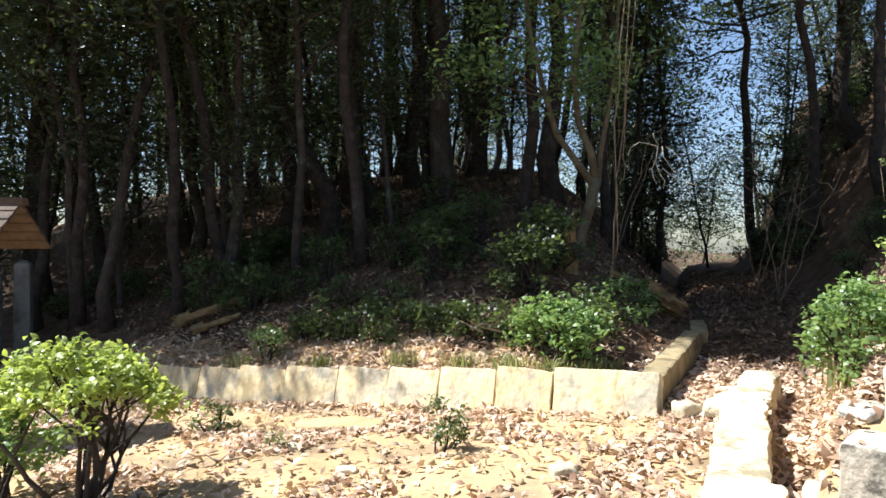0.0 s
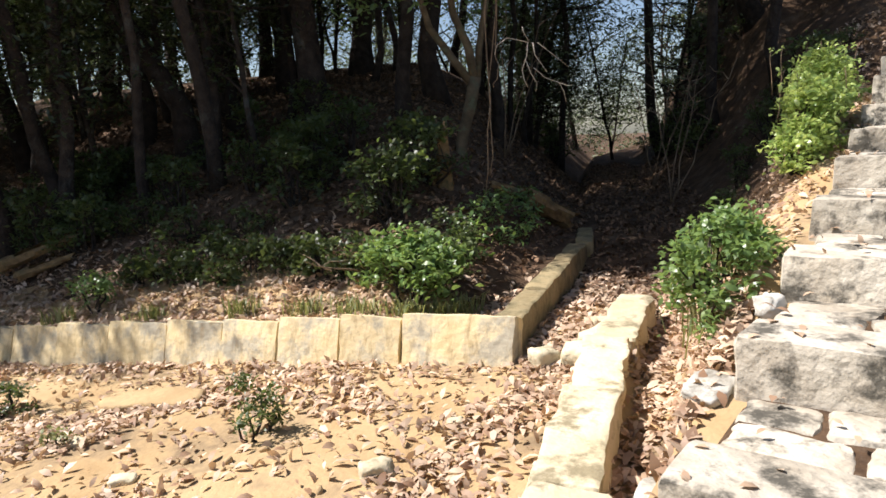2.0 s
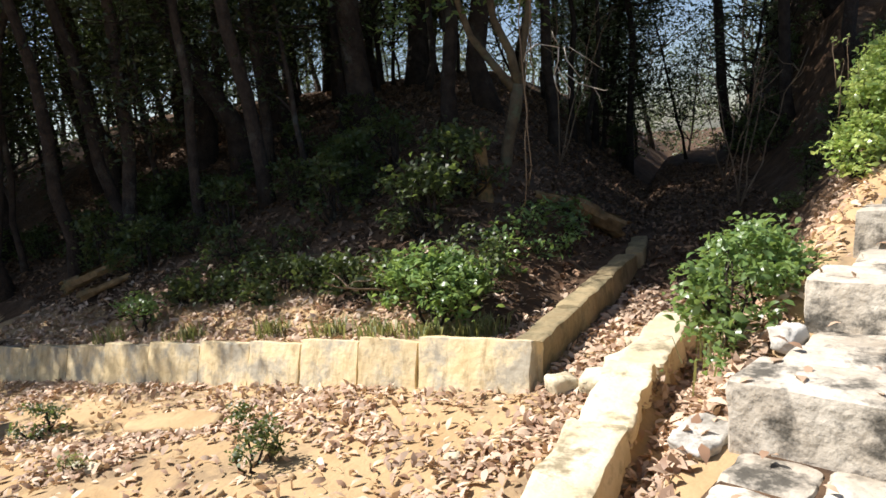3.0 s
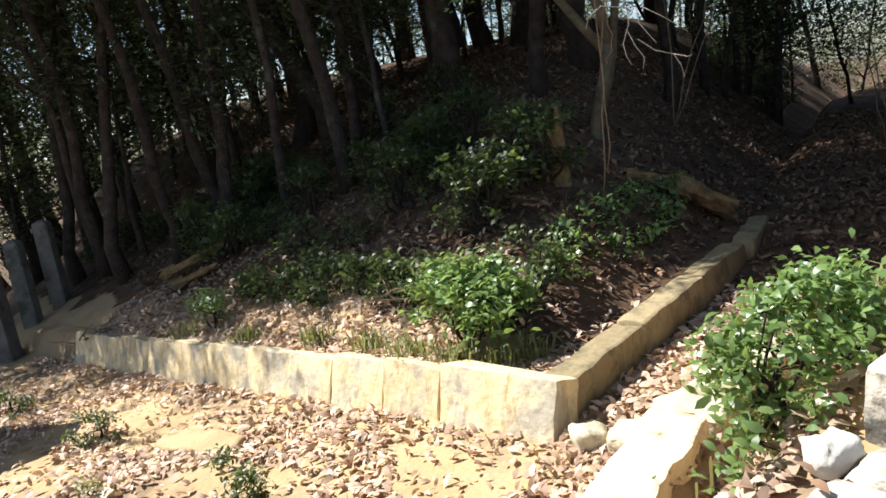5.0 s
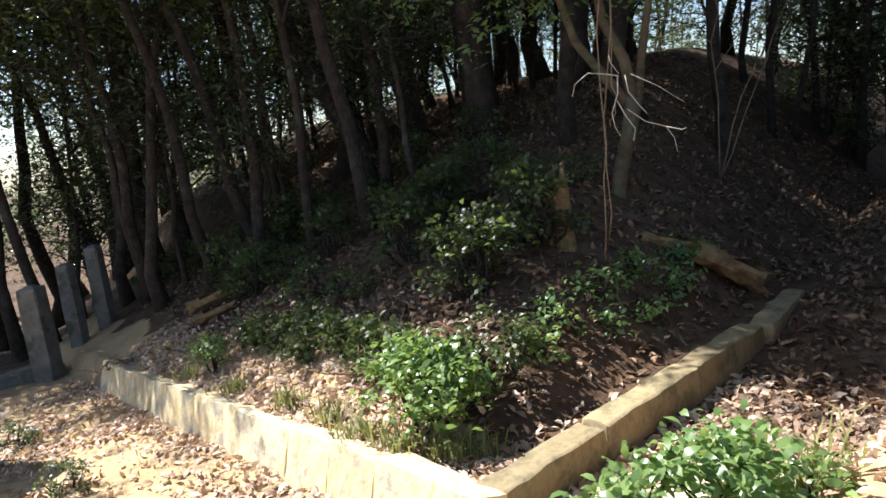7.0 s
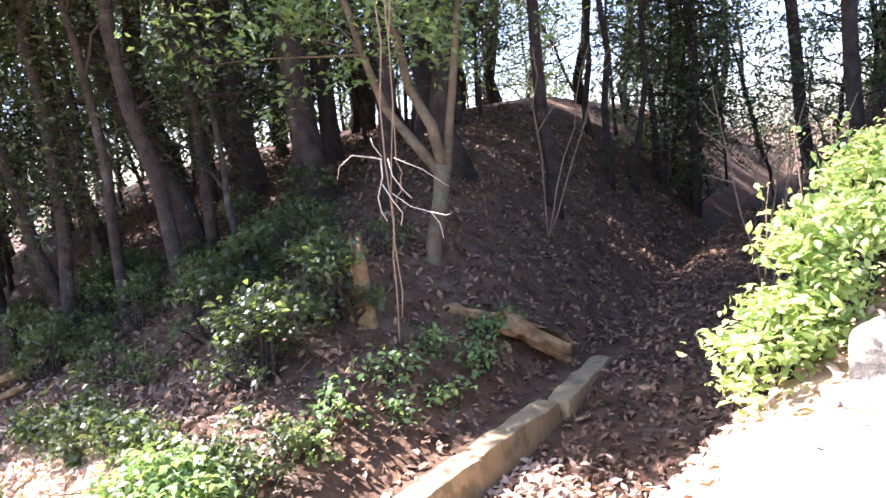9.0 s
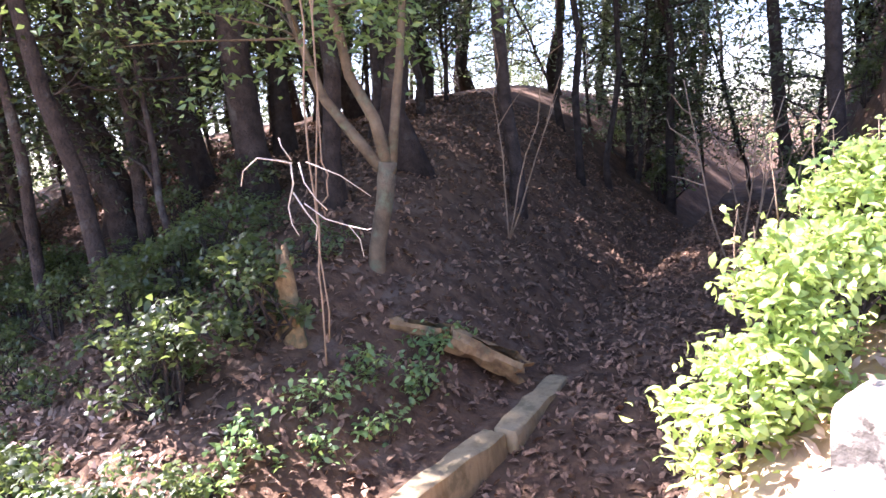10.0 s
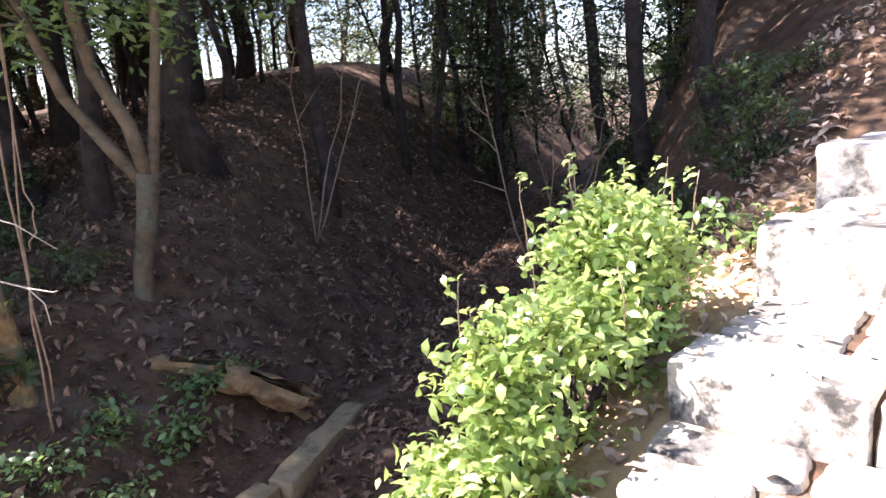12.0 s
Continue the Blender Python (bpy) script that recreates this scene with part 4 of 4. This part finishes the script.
# ---- shrubs ----
def build_shrub(name, x, y, size, n, leaf, material, label, seed, stems=7, flat=0.0, turn=0.0, lift=0.25, category="shrub", sink=0.03, group="", z=None):
    """Stems from the ground, and leaves in clumps over an uneven dome."""
    rnd = random.Random(seed)
    rs = np.random.RandomState(seed)
    sx, sy, h = size
    top = thing(name, label, category, group, at=Matrix.Translation((x, y, (ground_z(x, y) if z is None else z) - sink)) @ Euler((0, 0, turn)).to_matrix().to_4x4())
    clumps = []
    k = max(10, int(n / 34))
    while len(clumps) < k:
        a, r = rnd.uniform(0, 2 * math.pi), math.sqrt(rnd.random())
        px, py = math.cos(a) * r * sx * 0.5, math.sin(a) * r * sy * 0.5
        roof = h * ((1 - flat) * math.sqrt(max(0.05, 1 - r * r * 0.9)) + flat * (1 - 0.25 * r ** 4)) * rnd.uniform(0.86, 1.08)
        pz = roof if rnd.random() < 0.6 else rnd.uniform(lift * h, roof)
        clumps.append((px, py, pz))
    cr = Geo()
    for i in range(stems):
        g = Geo()
        c = Vector(clumps[rnd.randrange(len(clumps))])
        pts = curvy((c.x * 0.25 + rnd.uniform(-0.04, 0.04), c.y * 0.25 + rnd.uniform(-0.04, 0.04), -0.02), c * 0.95, 5, 0.03 * h, rnd)
        r0 = 0.008 + 0.012 * h
        tube(g, pts, [r0 * (1 - 0.13 * j) for j in range(6)], 6, False)
        for _ in range(2):
            c2 = Vector(clumps[rnd.randrange(len(clumps))])
            if (c2 - pts[3]).length < 0.6 * max(sx, sy):
                tube(g, curvy(pts[3], c2, 3, 0.02, rnd), [r0 * 0.5, r0 * 0.4, r0 * 0.3, r0 * 0.2], 5, False)
        part("stem", g, M_BARK, top)
    cs = np.concatenate([np.array(c) + rs.normal(size=(n // k + 1, 3)) * np.array((leaf * 0.95, leaf * 0.95, leaf * 0.7)) for c in clumps])
    cs[:, 2] = np.maximum(cs[:, 2], 0.02)
    leaves(cr, cs, leaf, seed + 1, 0.35, 0.46, 0.55, detail=True)
    part("foliage", cr, material, top)
    return top


def build_blades(name, x, y, sx, sy, h, n, material, label, seed, turn=0.0, width=0.012, group=""):
    """A tuft of long arching blades."""
    rs = np.random.RandomState(seed)
    top = thing(name, label, "grass", group, at=Matrix.Translation((x, y, ground_z(x, y) - 0.02)) @ Euler((0, 0, turn)).to_matrix().to_4x4())
    g = Geo()
    for i in range(n):
        px, py = rs.normal(0, sx * 0.25), rs.normal(0, sy * 0.25)
        a, ln = rs.uniform(0, 6.283), h * rs.uniform(0.6, 1.15)
        dx, dy = math.cos(a), math.sin(a)
        out = rs.uniform(0.15, 0.75)
        w = width * rs.uniform(0.6, 1.2)
        c = [(px, py, 0), (px + dx * out * ln * 0.35, py + dy * out * ln * 0.35, ln * 0.6), (px + dx * out * ln * 0.9, py + dy * out * ln * 0.9, ln * (0.95 - 0.5 * out))]
        v = [(c[0][0] - dy * w / 2, c[0][1] + dx * w / 2, 0), (c[0][0] + dy * w / 2, c[0][1] - dx * w / 2, 0), (c[1][0] + dy * w / 2, c[1][1] - dx * w / 2, c[1][2]), (c[1][0] - dy * w / 2, c[1][1] + dx * w / 2, c[1][2]), c[2]]
        g.add(v, [(0, 1, 2, 3), (3, 2, 4)])
    tagged(part("tuft", g, material, top), kind="stuff")
    return top


# in the sandy garden
build_shrub("shrub", -2.18, 4.0, (1.15, 0.8, 0.94), 3000, 0.055, M_YELLOW, "flat-topped yellow-green shrub on bare twisting stems", 61, stems=12, flat=0.75, lift=0.7)
build_shrub("shrub", -2.75, 4.15, (0.7, 0.7, 0.62), 1300, 0.055, M_BUSH, "low leafy green shrub on the sandy earth", 62, stems=8, flat=0.4)
build_shrub("shrub", 0.02, 4.62, (0.28, 0.26, 0.40), 520, 0.036, M_FERN, "small upright dark green shrub on sandy earth", 63, stems=5, flat=0.3, lift=0.2)
build_shrub("shrub", -1.98, 5.78, (0.46, 0.36, 0.28), 420, 0.036, M_FERN, "small spreading green shrub on sandy earth", 64, stems=6, flat=0.2)
build_shrub("shrub", -1.2, 4.9, (0.2, 0.18, 0.14), 90, 0.035, M_GRASS, "tiny sparse seedling among dry leaves", 65, stems=5, flat=0.2)
build_shrub("shrub", -3.6, 6.5, (0.5, 0.4, 0.26), 300, 0.045, M_FERN, "small spreading green shrub on sandy earth", 66, stems=6, flat=0.2)
# in the raised bed
build_shrub("shrub", 1.02, 6.25, (1.0, 0.66, 0.56), 1500, 0.070, M_BUSH, "bushy green broad-leaved shrub in the raised bed", 67, stems=10, flat=0.35, turn=-0.4, lift=0.2)
build_shrub("shrub", 1.40, 6.75, (0.6, 0.6, 0.48), 600, 0.06, M_FERN, "green broad-leaved shrub in the raised bed", 68, stems=7, flat=0.3)
build_shrub("shrub", -2.0, 7.62, (0.42, 0.34, 0.42), 420, 0.05, M_BUSH, "small pale green shrub in the raised bed", 69, stems=6, flat=0.3)
rb = random.Random(31)
for i in range(13):
    s = 0.6 + i * 0.27
    p = CORNER + FRONT_DIR * (s + 0.3) + FRONT_N * (1.0 + rb.uniform(-0.12, 0.2))
    build_shrub("dwarf_bamboo", p.x, p.y, (0.42, 0.34, rb.uniform(0.24, 0.38)), 300, 0.066, M_FERN, "low clump of dwarf bamboo leaves in the raised bed", 200 + i, stems=6, flat=0.2, lift=0.1, category="plant", group="dwarf bamboo in the bed")
for i, (x, y) in enumerate(((1.25, 5.95), (0.95, 5.95), (1.42, 6.05), (0.62, 6.1), (0.2, 6.4), (-0.4, 6.7), (-1.3, 7.1), (-2.3, 7.6))):
    build_blades("grass_tuft", x, y, 0.34, 0.26, 0.24, 90, M_GRASS, "tuft of dry arching grass at the bed's edge", 400 + i, group="grass tufts in the bed")
# green plants along the side wall
for i in range(9):
    p = CORNER + SIDE_DIR * (1.7 + i * 0.28) + SIDE_N * (0.75 + rb.uniform(-0.2, 0.3))
    build_shrub("low_plant", p.x, p.y, (0.4, 0.36, rb.uniform(0.16, 0.28)), 130, 0.065, M_BUSH, "low broad-leaved green plant on the bank", 230 + i, stems=6, flat=0.2, lift=0.1, category="plant", group="low plants on the bank")


# undergrowth over the mound's foot
def build_undergrowth():
    rnd = random.Random(77)
    protos = [build_shrub("undergrowth_shrub", -1.6, 9.6, (0.8, 0.7, 0.62), 420, 0.07, M_FERN, "loose dark green undergrowth shrub on the mound", 81, stems=9, flat=0.2, group="undergrowth"),
              build_shrub("undergrowth_shrub", 0.2, 8.9, (0.7, 0.6, 0.45), 330, 0.065, M_FERN, "loose dark green undergrowth shrub on the mound", 82, stems=8, flat=0.1, group="undergrowth"),
              build_shrub("undergrowth_shrub", -0.6, 8.3, (0.6, 0.5, 0.34), 240, 0.06, M_FERN, "low dark green undergrowth shrub on the mound", 83, stems=8, flat=0.1, group="undergrowth")]
    n = 0
    while n < 54:
        x, y = rnd.uniform(-7, 1.6), rnd.uniform(7.2, 12.0)
        r = Vector((x, y)) - CORNER
        u, d = r.dot(FRONT_N), r.dot(SIDE_N)
        if u < 1.45 or d < 1.0 or u > 3.2 + 1.8 * rnd.random() ** 2:
            continue
        s = rnd.uniform(0.7, 1.25)
        copy_thing(rnd.choice(protos), Matrix.Translation((x, y, ground_z(x, y) - 0.03)) @ Euler((0, 0, rnd.uniform(0, 6.28))).to_matrix().to_4x4() @ Matrix.Scale(s, 4))
        n += 1
    for _ in range(34):
        x, y = rnd.uniform(5.5, 10.5), rnd.uniform(9.0, 17)
        r = Vector((x, y)) - CORNER
        if r.dot(SIDE_N) - bend(r.dot(SIDE_DIR)) > -1.5 or Vector((x, y)).dot(STAIR_LEFT) - EDGE < 0.6:
            continue
        copy_thing(rnd.choice(protos), Matrix.Translation((x, y, ground_z(x, y) - 0.03)) @ Euler((0, 0, rnd.uniform(0, 6.28))).to_matrix().to_4x4() @ Matrix.Scale(rnd.uniform(0.6, 1.2), 4))
    for _ in range(30):
        x, y = rnd.uniform(3.4, 9.5), rnd.uniform(14.5, 20)
        r = Vector((x, y)) - CORNER
        if abs(r.dot(SIDE_N) - bend(r.dot(SIDE_DIR)) + 0.6) < 0.8:
            continue
        kind, turn, sc = rnd.choice(protos), rnd.uniform(0, 6.28), rnd.uniform(1.0, 1.7)
        if x > 5.2 or y > 17.5:
            copy_thing(kind, Matrix.Translation((x, y, ground_z(x, y) - 0.03)) @ Euler((0, 0, turn)).to_matrix().to_4x4() @ Matrix.Scale(sc, 4))
    for _ in range(26):
        q, left = rnd.uniform(6.5, 13), rnd.uniform(0.4, 2.4)
        p = STAIR_DIR * q + STAIR_LEFT * (EDGE + left)
        if (p - CORNER).dot(SIDE_N) > -1.3:
            continue
        copy_thing(rnd.choice(protos), Matrix.Translation((p.x, p.y, ground_z(p.x, p.y) - 0.03)) @ Euler((0, 0, rnd.uniform(0, 6.28))).to_matrix().to_4x4() @ Matrix.Scale(rnd.uniform(0.4, 0.75), 4))


build_undergrowth()


# beside the steps
def edge_point(q, left):
    p = STAIR_DIR * q + STAIR_LEFT * (EDGE + left)
    return p.x, p.y


STAIR_TURN = math.atan2(STAIR_DIR.y, STAIR_DIR.x)
x, y = edge_point(5.15, 0.34)
build_shrub("shrub", x, y, (1.5, 0.5, 0.60), 2500, 0.055, M_BUSH, "dense leafy green shrub growing beside the stone steps", 71, stems=12, flat=0.2, turn=STAIR_TURN, lift=0.02, z=slope_z(5.15) - 0.34)
x, y = edge_point(5.0, 0.34)
build_blades("grass_tuft", x, y, 0.8, 0.36, 0.26, 120, M_GRASS, "tall tuft of arching grass beside the steps", 420, turn=STAIR_TURN)
x, y = edge_point(5.75, 0.36)
build_blades("grass_tuft", x, y, 0.7, 0.36, 0.34, 130, M_GRASS, "tall tuft of arching grass beside the steps", 421, turn=STAIR_TURN)
x, y = edge_point(8.2, 0.34)
build_shrub("hedge_shrub", x, y, (1.15, 0.48, 0.60), 2900, 0.058, M_HEDGE, "rounded clipped yellow-green shrub beside the steps", 72, stems=16, flat=0.4, turn=STAIR_TURN, lift=0.1, z=slope_z(8.2) - 0.1)
x, y = edge_point(8.75, 0.36)
build_shrub("hedge_shrub", x, y, (0.95, 0.5, 0.72), 2800, 0.056, M_HEDGE, "rounded clipped yellow-green shrub beside the steps", 73, stems=16, flat=0.5, turn=STAIR_TURN, lift=0.3, z=slope_z(8.75) - 0.08)
x, y = edge_point(7.65, 0.34)
build_shrub("hedge_shrub", x, y, (0.85, 0.46, 0.44), 1500, 0.06, M_HEDGE, "rounded yellow-green shrub spilling beside the steps", 75, stems=12, flat=0.3, turn=STAIR_TURN, lift=0.1, z=slope_z(7.55) - 0.17)
x, y = edge_point(9.9, 0.25)
build_shrub("low_plant", x, y, (0.4, 0.4, 0.3), 130, 0.07, M_BUSH, "small broad-leaved plant beside the top steps", 74, stems=6, flat=0.2, category="plant")


def hedge_sprouts(x, y, z, n, seed):
    """Long shoots that stand above the clipped top."""
    rnd = random.Random(seed)
    for _ in range(n):
        px, py = x + rnd.gauss(0, 0.25), y + rnd.gauss(0, 0.2)
        top = thing("shoot", "thin leafy shoot standing above the clipped shrub", "shoot", "hedge shoots", at=Matrix.Translation((px, py, z)))
        g, lf = Geo(), Geo()
        h = rnd.uniform(0.10, 0.22)
        tube(g, curvy((0, 0, -0.3), (rnd.gauss(0, 0.03), rnd.gauss(0, 0.03), h), 4, 0.01, rnd), [0.005, 0.005, 0.004, 0.003, 0.002], 5, True)
        leaves(lf, [(rnd.gauss(0, 0.02), rnd.gauss(0, 0.02), h * k) for k in (0.6, 0.75, 0.85, 0.95, 1.0, 1.02)], 0.045, seed + 1, 0.3, 0.5, 0.4, detail=True)
        part("stem", g, M_VINE, top)
        part("foliage", lf, M_HEDGE, top)


hedge_sprouts(*edge_point(8.85, 0.4), slope_z(8.75) + 0.57, 7, 301)
hedge_sprouts(*edge_point(8.2, 0.38), slope_z(8.1) + 0.44, 4, 302)


def build_twig_heap(x, y, n, seed, size, label):
    rnd = random.Random(seed)
    top = thing("twig_heap", label, "twigs", at=Matrix.Translation((x, y, ground_z(x, y))))
    for _ in range(n):
        g = Geo()
        a, ln = rnd.uniform(0, 6.28), size * rnd.uniform(0.4, 1.0)
        p = Vector((rnd.gauss(0, size * 0.25), rnd.gauss(0, size * 0.25), rnd.uniform(0.0, 0.08)))
        e = p + Vector((math.cos(a) * ln, math.sin(a) * ln, rnd.uniform(-0.02, 0.5) * ln))
        tube(g, curvy(p, e, 4, 0.02, rnd), [0.010, 0.009, 0.007, 0.005, 0.003], 5, True)
        part("twig", g, M_VINE, top)


build_twig_heap(-4.05, 8.25, 14, 311, 0.45, "tangled heap of brown twigs at the wall's end")
build_twig_heap(0.55, 6.9, 5, 312, 0.7, "a few thin dry twigs arching over the bed")
build_twig_heap(-1.6, 4.6, 5, 313, 0.25, "dry broken twigs lying on the sandy earth")
build_twig_heap(-0.35, 3.6, 4, 314, 0.22, "dry broken twigs lying on the sandy earth")


# ---- fallen leaves ----
def litter(name, label, count, seed, where, size, material):
    """Dry curled leaves scattered where the rule allows."""
    rnd = random.Random(seed)
    pts = []
    tries = 0
    while len(pts) < count and tries < count * 30:
        tries += 1
        p = where(rnd)
        if p:
            pts.append((p[0], p[1], ground_z(p[0], p[1]) + 0.012 + 0.02 * rnd.random() + (p[2] if len(p) > 2 else 0)))
    g = Geo()
    leaves(g, pts, size, seed, 0.6, 0.38, 0.62, detail=True)
    return tagged(part(name, g, material), label, "leaves", kind="stuff")


def in_garden(rnd):
    x, y = rnd.uniform(-5.5, 2.2), rnd.uniform(1.5, 9)
    r = Vector((x, y)) - CORNER
    u, d = r.dot(FRONT_N), r.dot(SIDE_N)
    if u > -0.03 or d < -0.5:
        return None
    keep = 0.13 + 0.8 * smooth(0.0, 0.28, noise.noise(Vector((x * 1.2, y * 1.2, 2)))) + 0.4 * smooth(-0.5, -0.05, u)
    return (x, y) if rnd.random() < keep else None


def in_bed(rnd):
    s, u = rnd.uniform(-0.1, 7.0), abs(rnd.gauss(0, 0.75)) + 0.2
    p = CORNER + FRONT_DIR * s + FRONT_N * u
    return (p.x, p.y) if (p - CORNER).dot(SIDE_N) > 0.2 else None


def on_path(rnd):
    s, d = rnd.uniform(-4.0, 2.6 + 0.5 * rnd.random()), rnd.uniform(-1.5, -0.02)
    p = CORNER + SIDE_DIR * s + SIDE_N * (d + bend(s))
    left = p.dot(STAIR_LEFT) - EDGE
    if s < -0.1 and (d > -0.80 or left < 0.05):
        return None
    if left < 0.05:
        return None
    return (p.x, p.y)


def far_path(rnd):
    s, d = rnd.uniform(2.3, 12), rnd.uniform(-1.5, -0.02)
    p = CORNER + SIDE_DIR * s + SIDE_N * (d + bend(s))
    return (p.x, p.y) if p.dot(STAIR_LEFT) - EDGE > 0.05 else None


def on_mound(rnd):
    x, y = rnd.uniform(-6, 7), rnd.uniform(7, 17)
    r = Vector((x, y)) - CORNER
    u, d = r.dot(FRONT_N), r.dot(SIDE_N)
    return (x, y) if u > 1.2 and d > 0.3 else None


def on_bank(rnd):
    q, left = rnd.uniform(3.0, 13), abs(rnd.gauss(0, 0.6)) + 0.05
    p = STAIR_DIR * q + STAIR_LEFT * (EDGE + left)
    return (p.x, p.y)


litter("fallen_leaves", "dry brown leaves scattered on the sandy earth", 14000, 91, in_garden, 0.07, M_DEAD)
litter("fallen_leaves", "thick litter of dry leaves in the raised bed", 4600, 92, in_bed, 0.075, M_DEAD)
litter("fallen_leaves", "reddish dry leaves filling the path and channel", 4600, 93, on_path, 0.08, M_DEAD)
litter("fallen_leaves", "dry leaves on the far path, coloured darker for the shade", 4200, 97, far_path, 0.08, M_DEAD_SHADE)
litter("fallen_leaves", "dry brown leaves over the shaded mound", 22000, 94, on_mound, 0.085, M_DEAD_SHADE)
litter("fallen_leaves", "dry leaves on the bank beside the steps", 3000, 95, on_bank, 0.066, M_DEAD)


def on_steps():
    rnd = random.Random(96)
    pts = []
    for _ in range(200):
        q, left = rnd.uniform(1.5, 10), -rnd.random() ** 1.5 * 2.0
        p = STAIR_DIR * q + STAIR_LEFT * (EDGE + left)
        pts.append((p.x, p.y, stair_z(q) + 0.008))
    g = Geo()
    leaves(g, pts, 0.06, 96, 0.4, 0.5, 0.9, detail=True)
    tagged(part("fallen_leaves", g, M_DEAD), "a few dry leaves lying on the stone steps", "leaves", kind="stuff")


on_steps()


def pebbles():
    """Small stones and clods strewn over the garden."""
    rnd = random.Random(98)
    g = Geo()
    n = 0
    while n < 520:
        x, y = rnd.uniform(-4.5, 2.2), rnd.uniform(2.0, 8)
        r = Vector((x, y)) - CORNER
        if r.dot(FRONT_N) > -0.05 or r.dot(SIDE_N) < -0.45:
            continue
        k = 0.012 + 0.03 * rnd.random() ** 3
        stone_geo(g, (k * rnd.uniform(1, 1.8), k * rnd.uniform(0.8, 1.4), k), n, 2, 0.12, 4, (x, y, ground_z(x, y) + k * 0.25), rnd.uniform(0, 3))
        n += 1
    tagged(part("pebbles", g, M_EARTH), "small pebbles and clods on the sandy earth", "pebbles", kind="stuff")


pebbles()


# ---- far woods ----
def far_woods():
    rs = np.random.RandomState(55)
    pts = []
    for _ in range(600):
        a, r = rs.uniform(radians(15), radians(178)), rs.uniform(27, 46)
        c = np.array((r * math.cos(a), r * math.sin(a), 0.0))
        c[2] = ground_z(c[0], c[1]) + 4.5 * rs.uniform(0, 1) ** 2.0 + 0.2
        for q in rs.normal(size=(3, 3)) * np.array((0.9, 0.9, 0.6)):
            pts.append(c + q + rs.normal(size=(44, 3)) * np.array((0.34, 0.34, 0.22)))
    g = Geo()
    leaves(g, np.concatenate(pts), 0.16, 56, 0.4, 0.5, 0.35)
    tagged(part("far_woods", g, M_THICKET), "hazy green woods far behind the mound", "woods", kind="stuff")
    rnd = random.Random(57)
    st = Geo()
    for _ in range(90):
        a, r = rnd.uniform(radians(15), radians(175)), rnd.uniform(26, 44)
        x, y = r * math.cos(a), r * math.sin(a)
        z, h, w = ground_z(x, y), rnd.uniform(5, 9), rnd.uniform(0.05, 0.13)
        tube(st, curvy((x, y, z - 0.2), (x + rnd.gauss(0, 0.7), y, z + h), 6, 0.12, rnd), [w * (1 - 0.13 * k) for k in range(7)], 5, False)
        for _ in range(5):
            b = Vector((x, y, z + h * rnd.uniform(0.3, 0.8)))
            tube(st, curvy(b, b + Vector((rnd.gauss(0, 1.2), rnd.gauss(0, 0.6), rnd.uniform(0.3, 1.6))), 4, 0.08, rnd), [0.035, 0.03, 0.024, 0.018, 0.01], 4, False)
    tagged(part("far_stems", st, M_BARK), "dark thin stems of the woods far behind", "woods", kind="stuff")


far_woods()
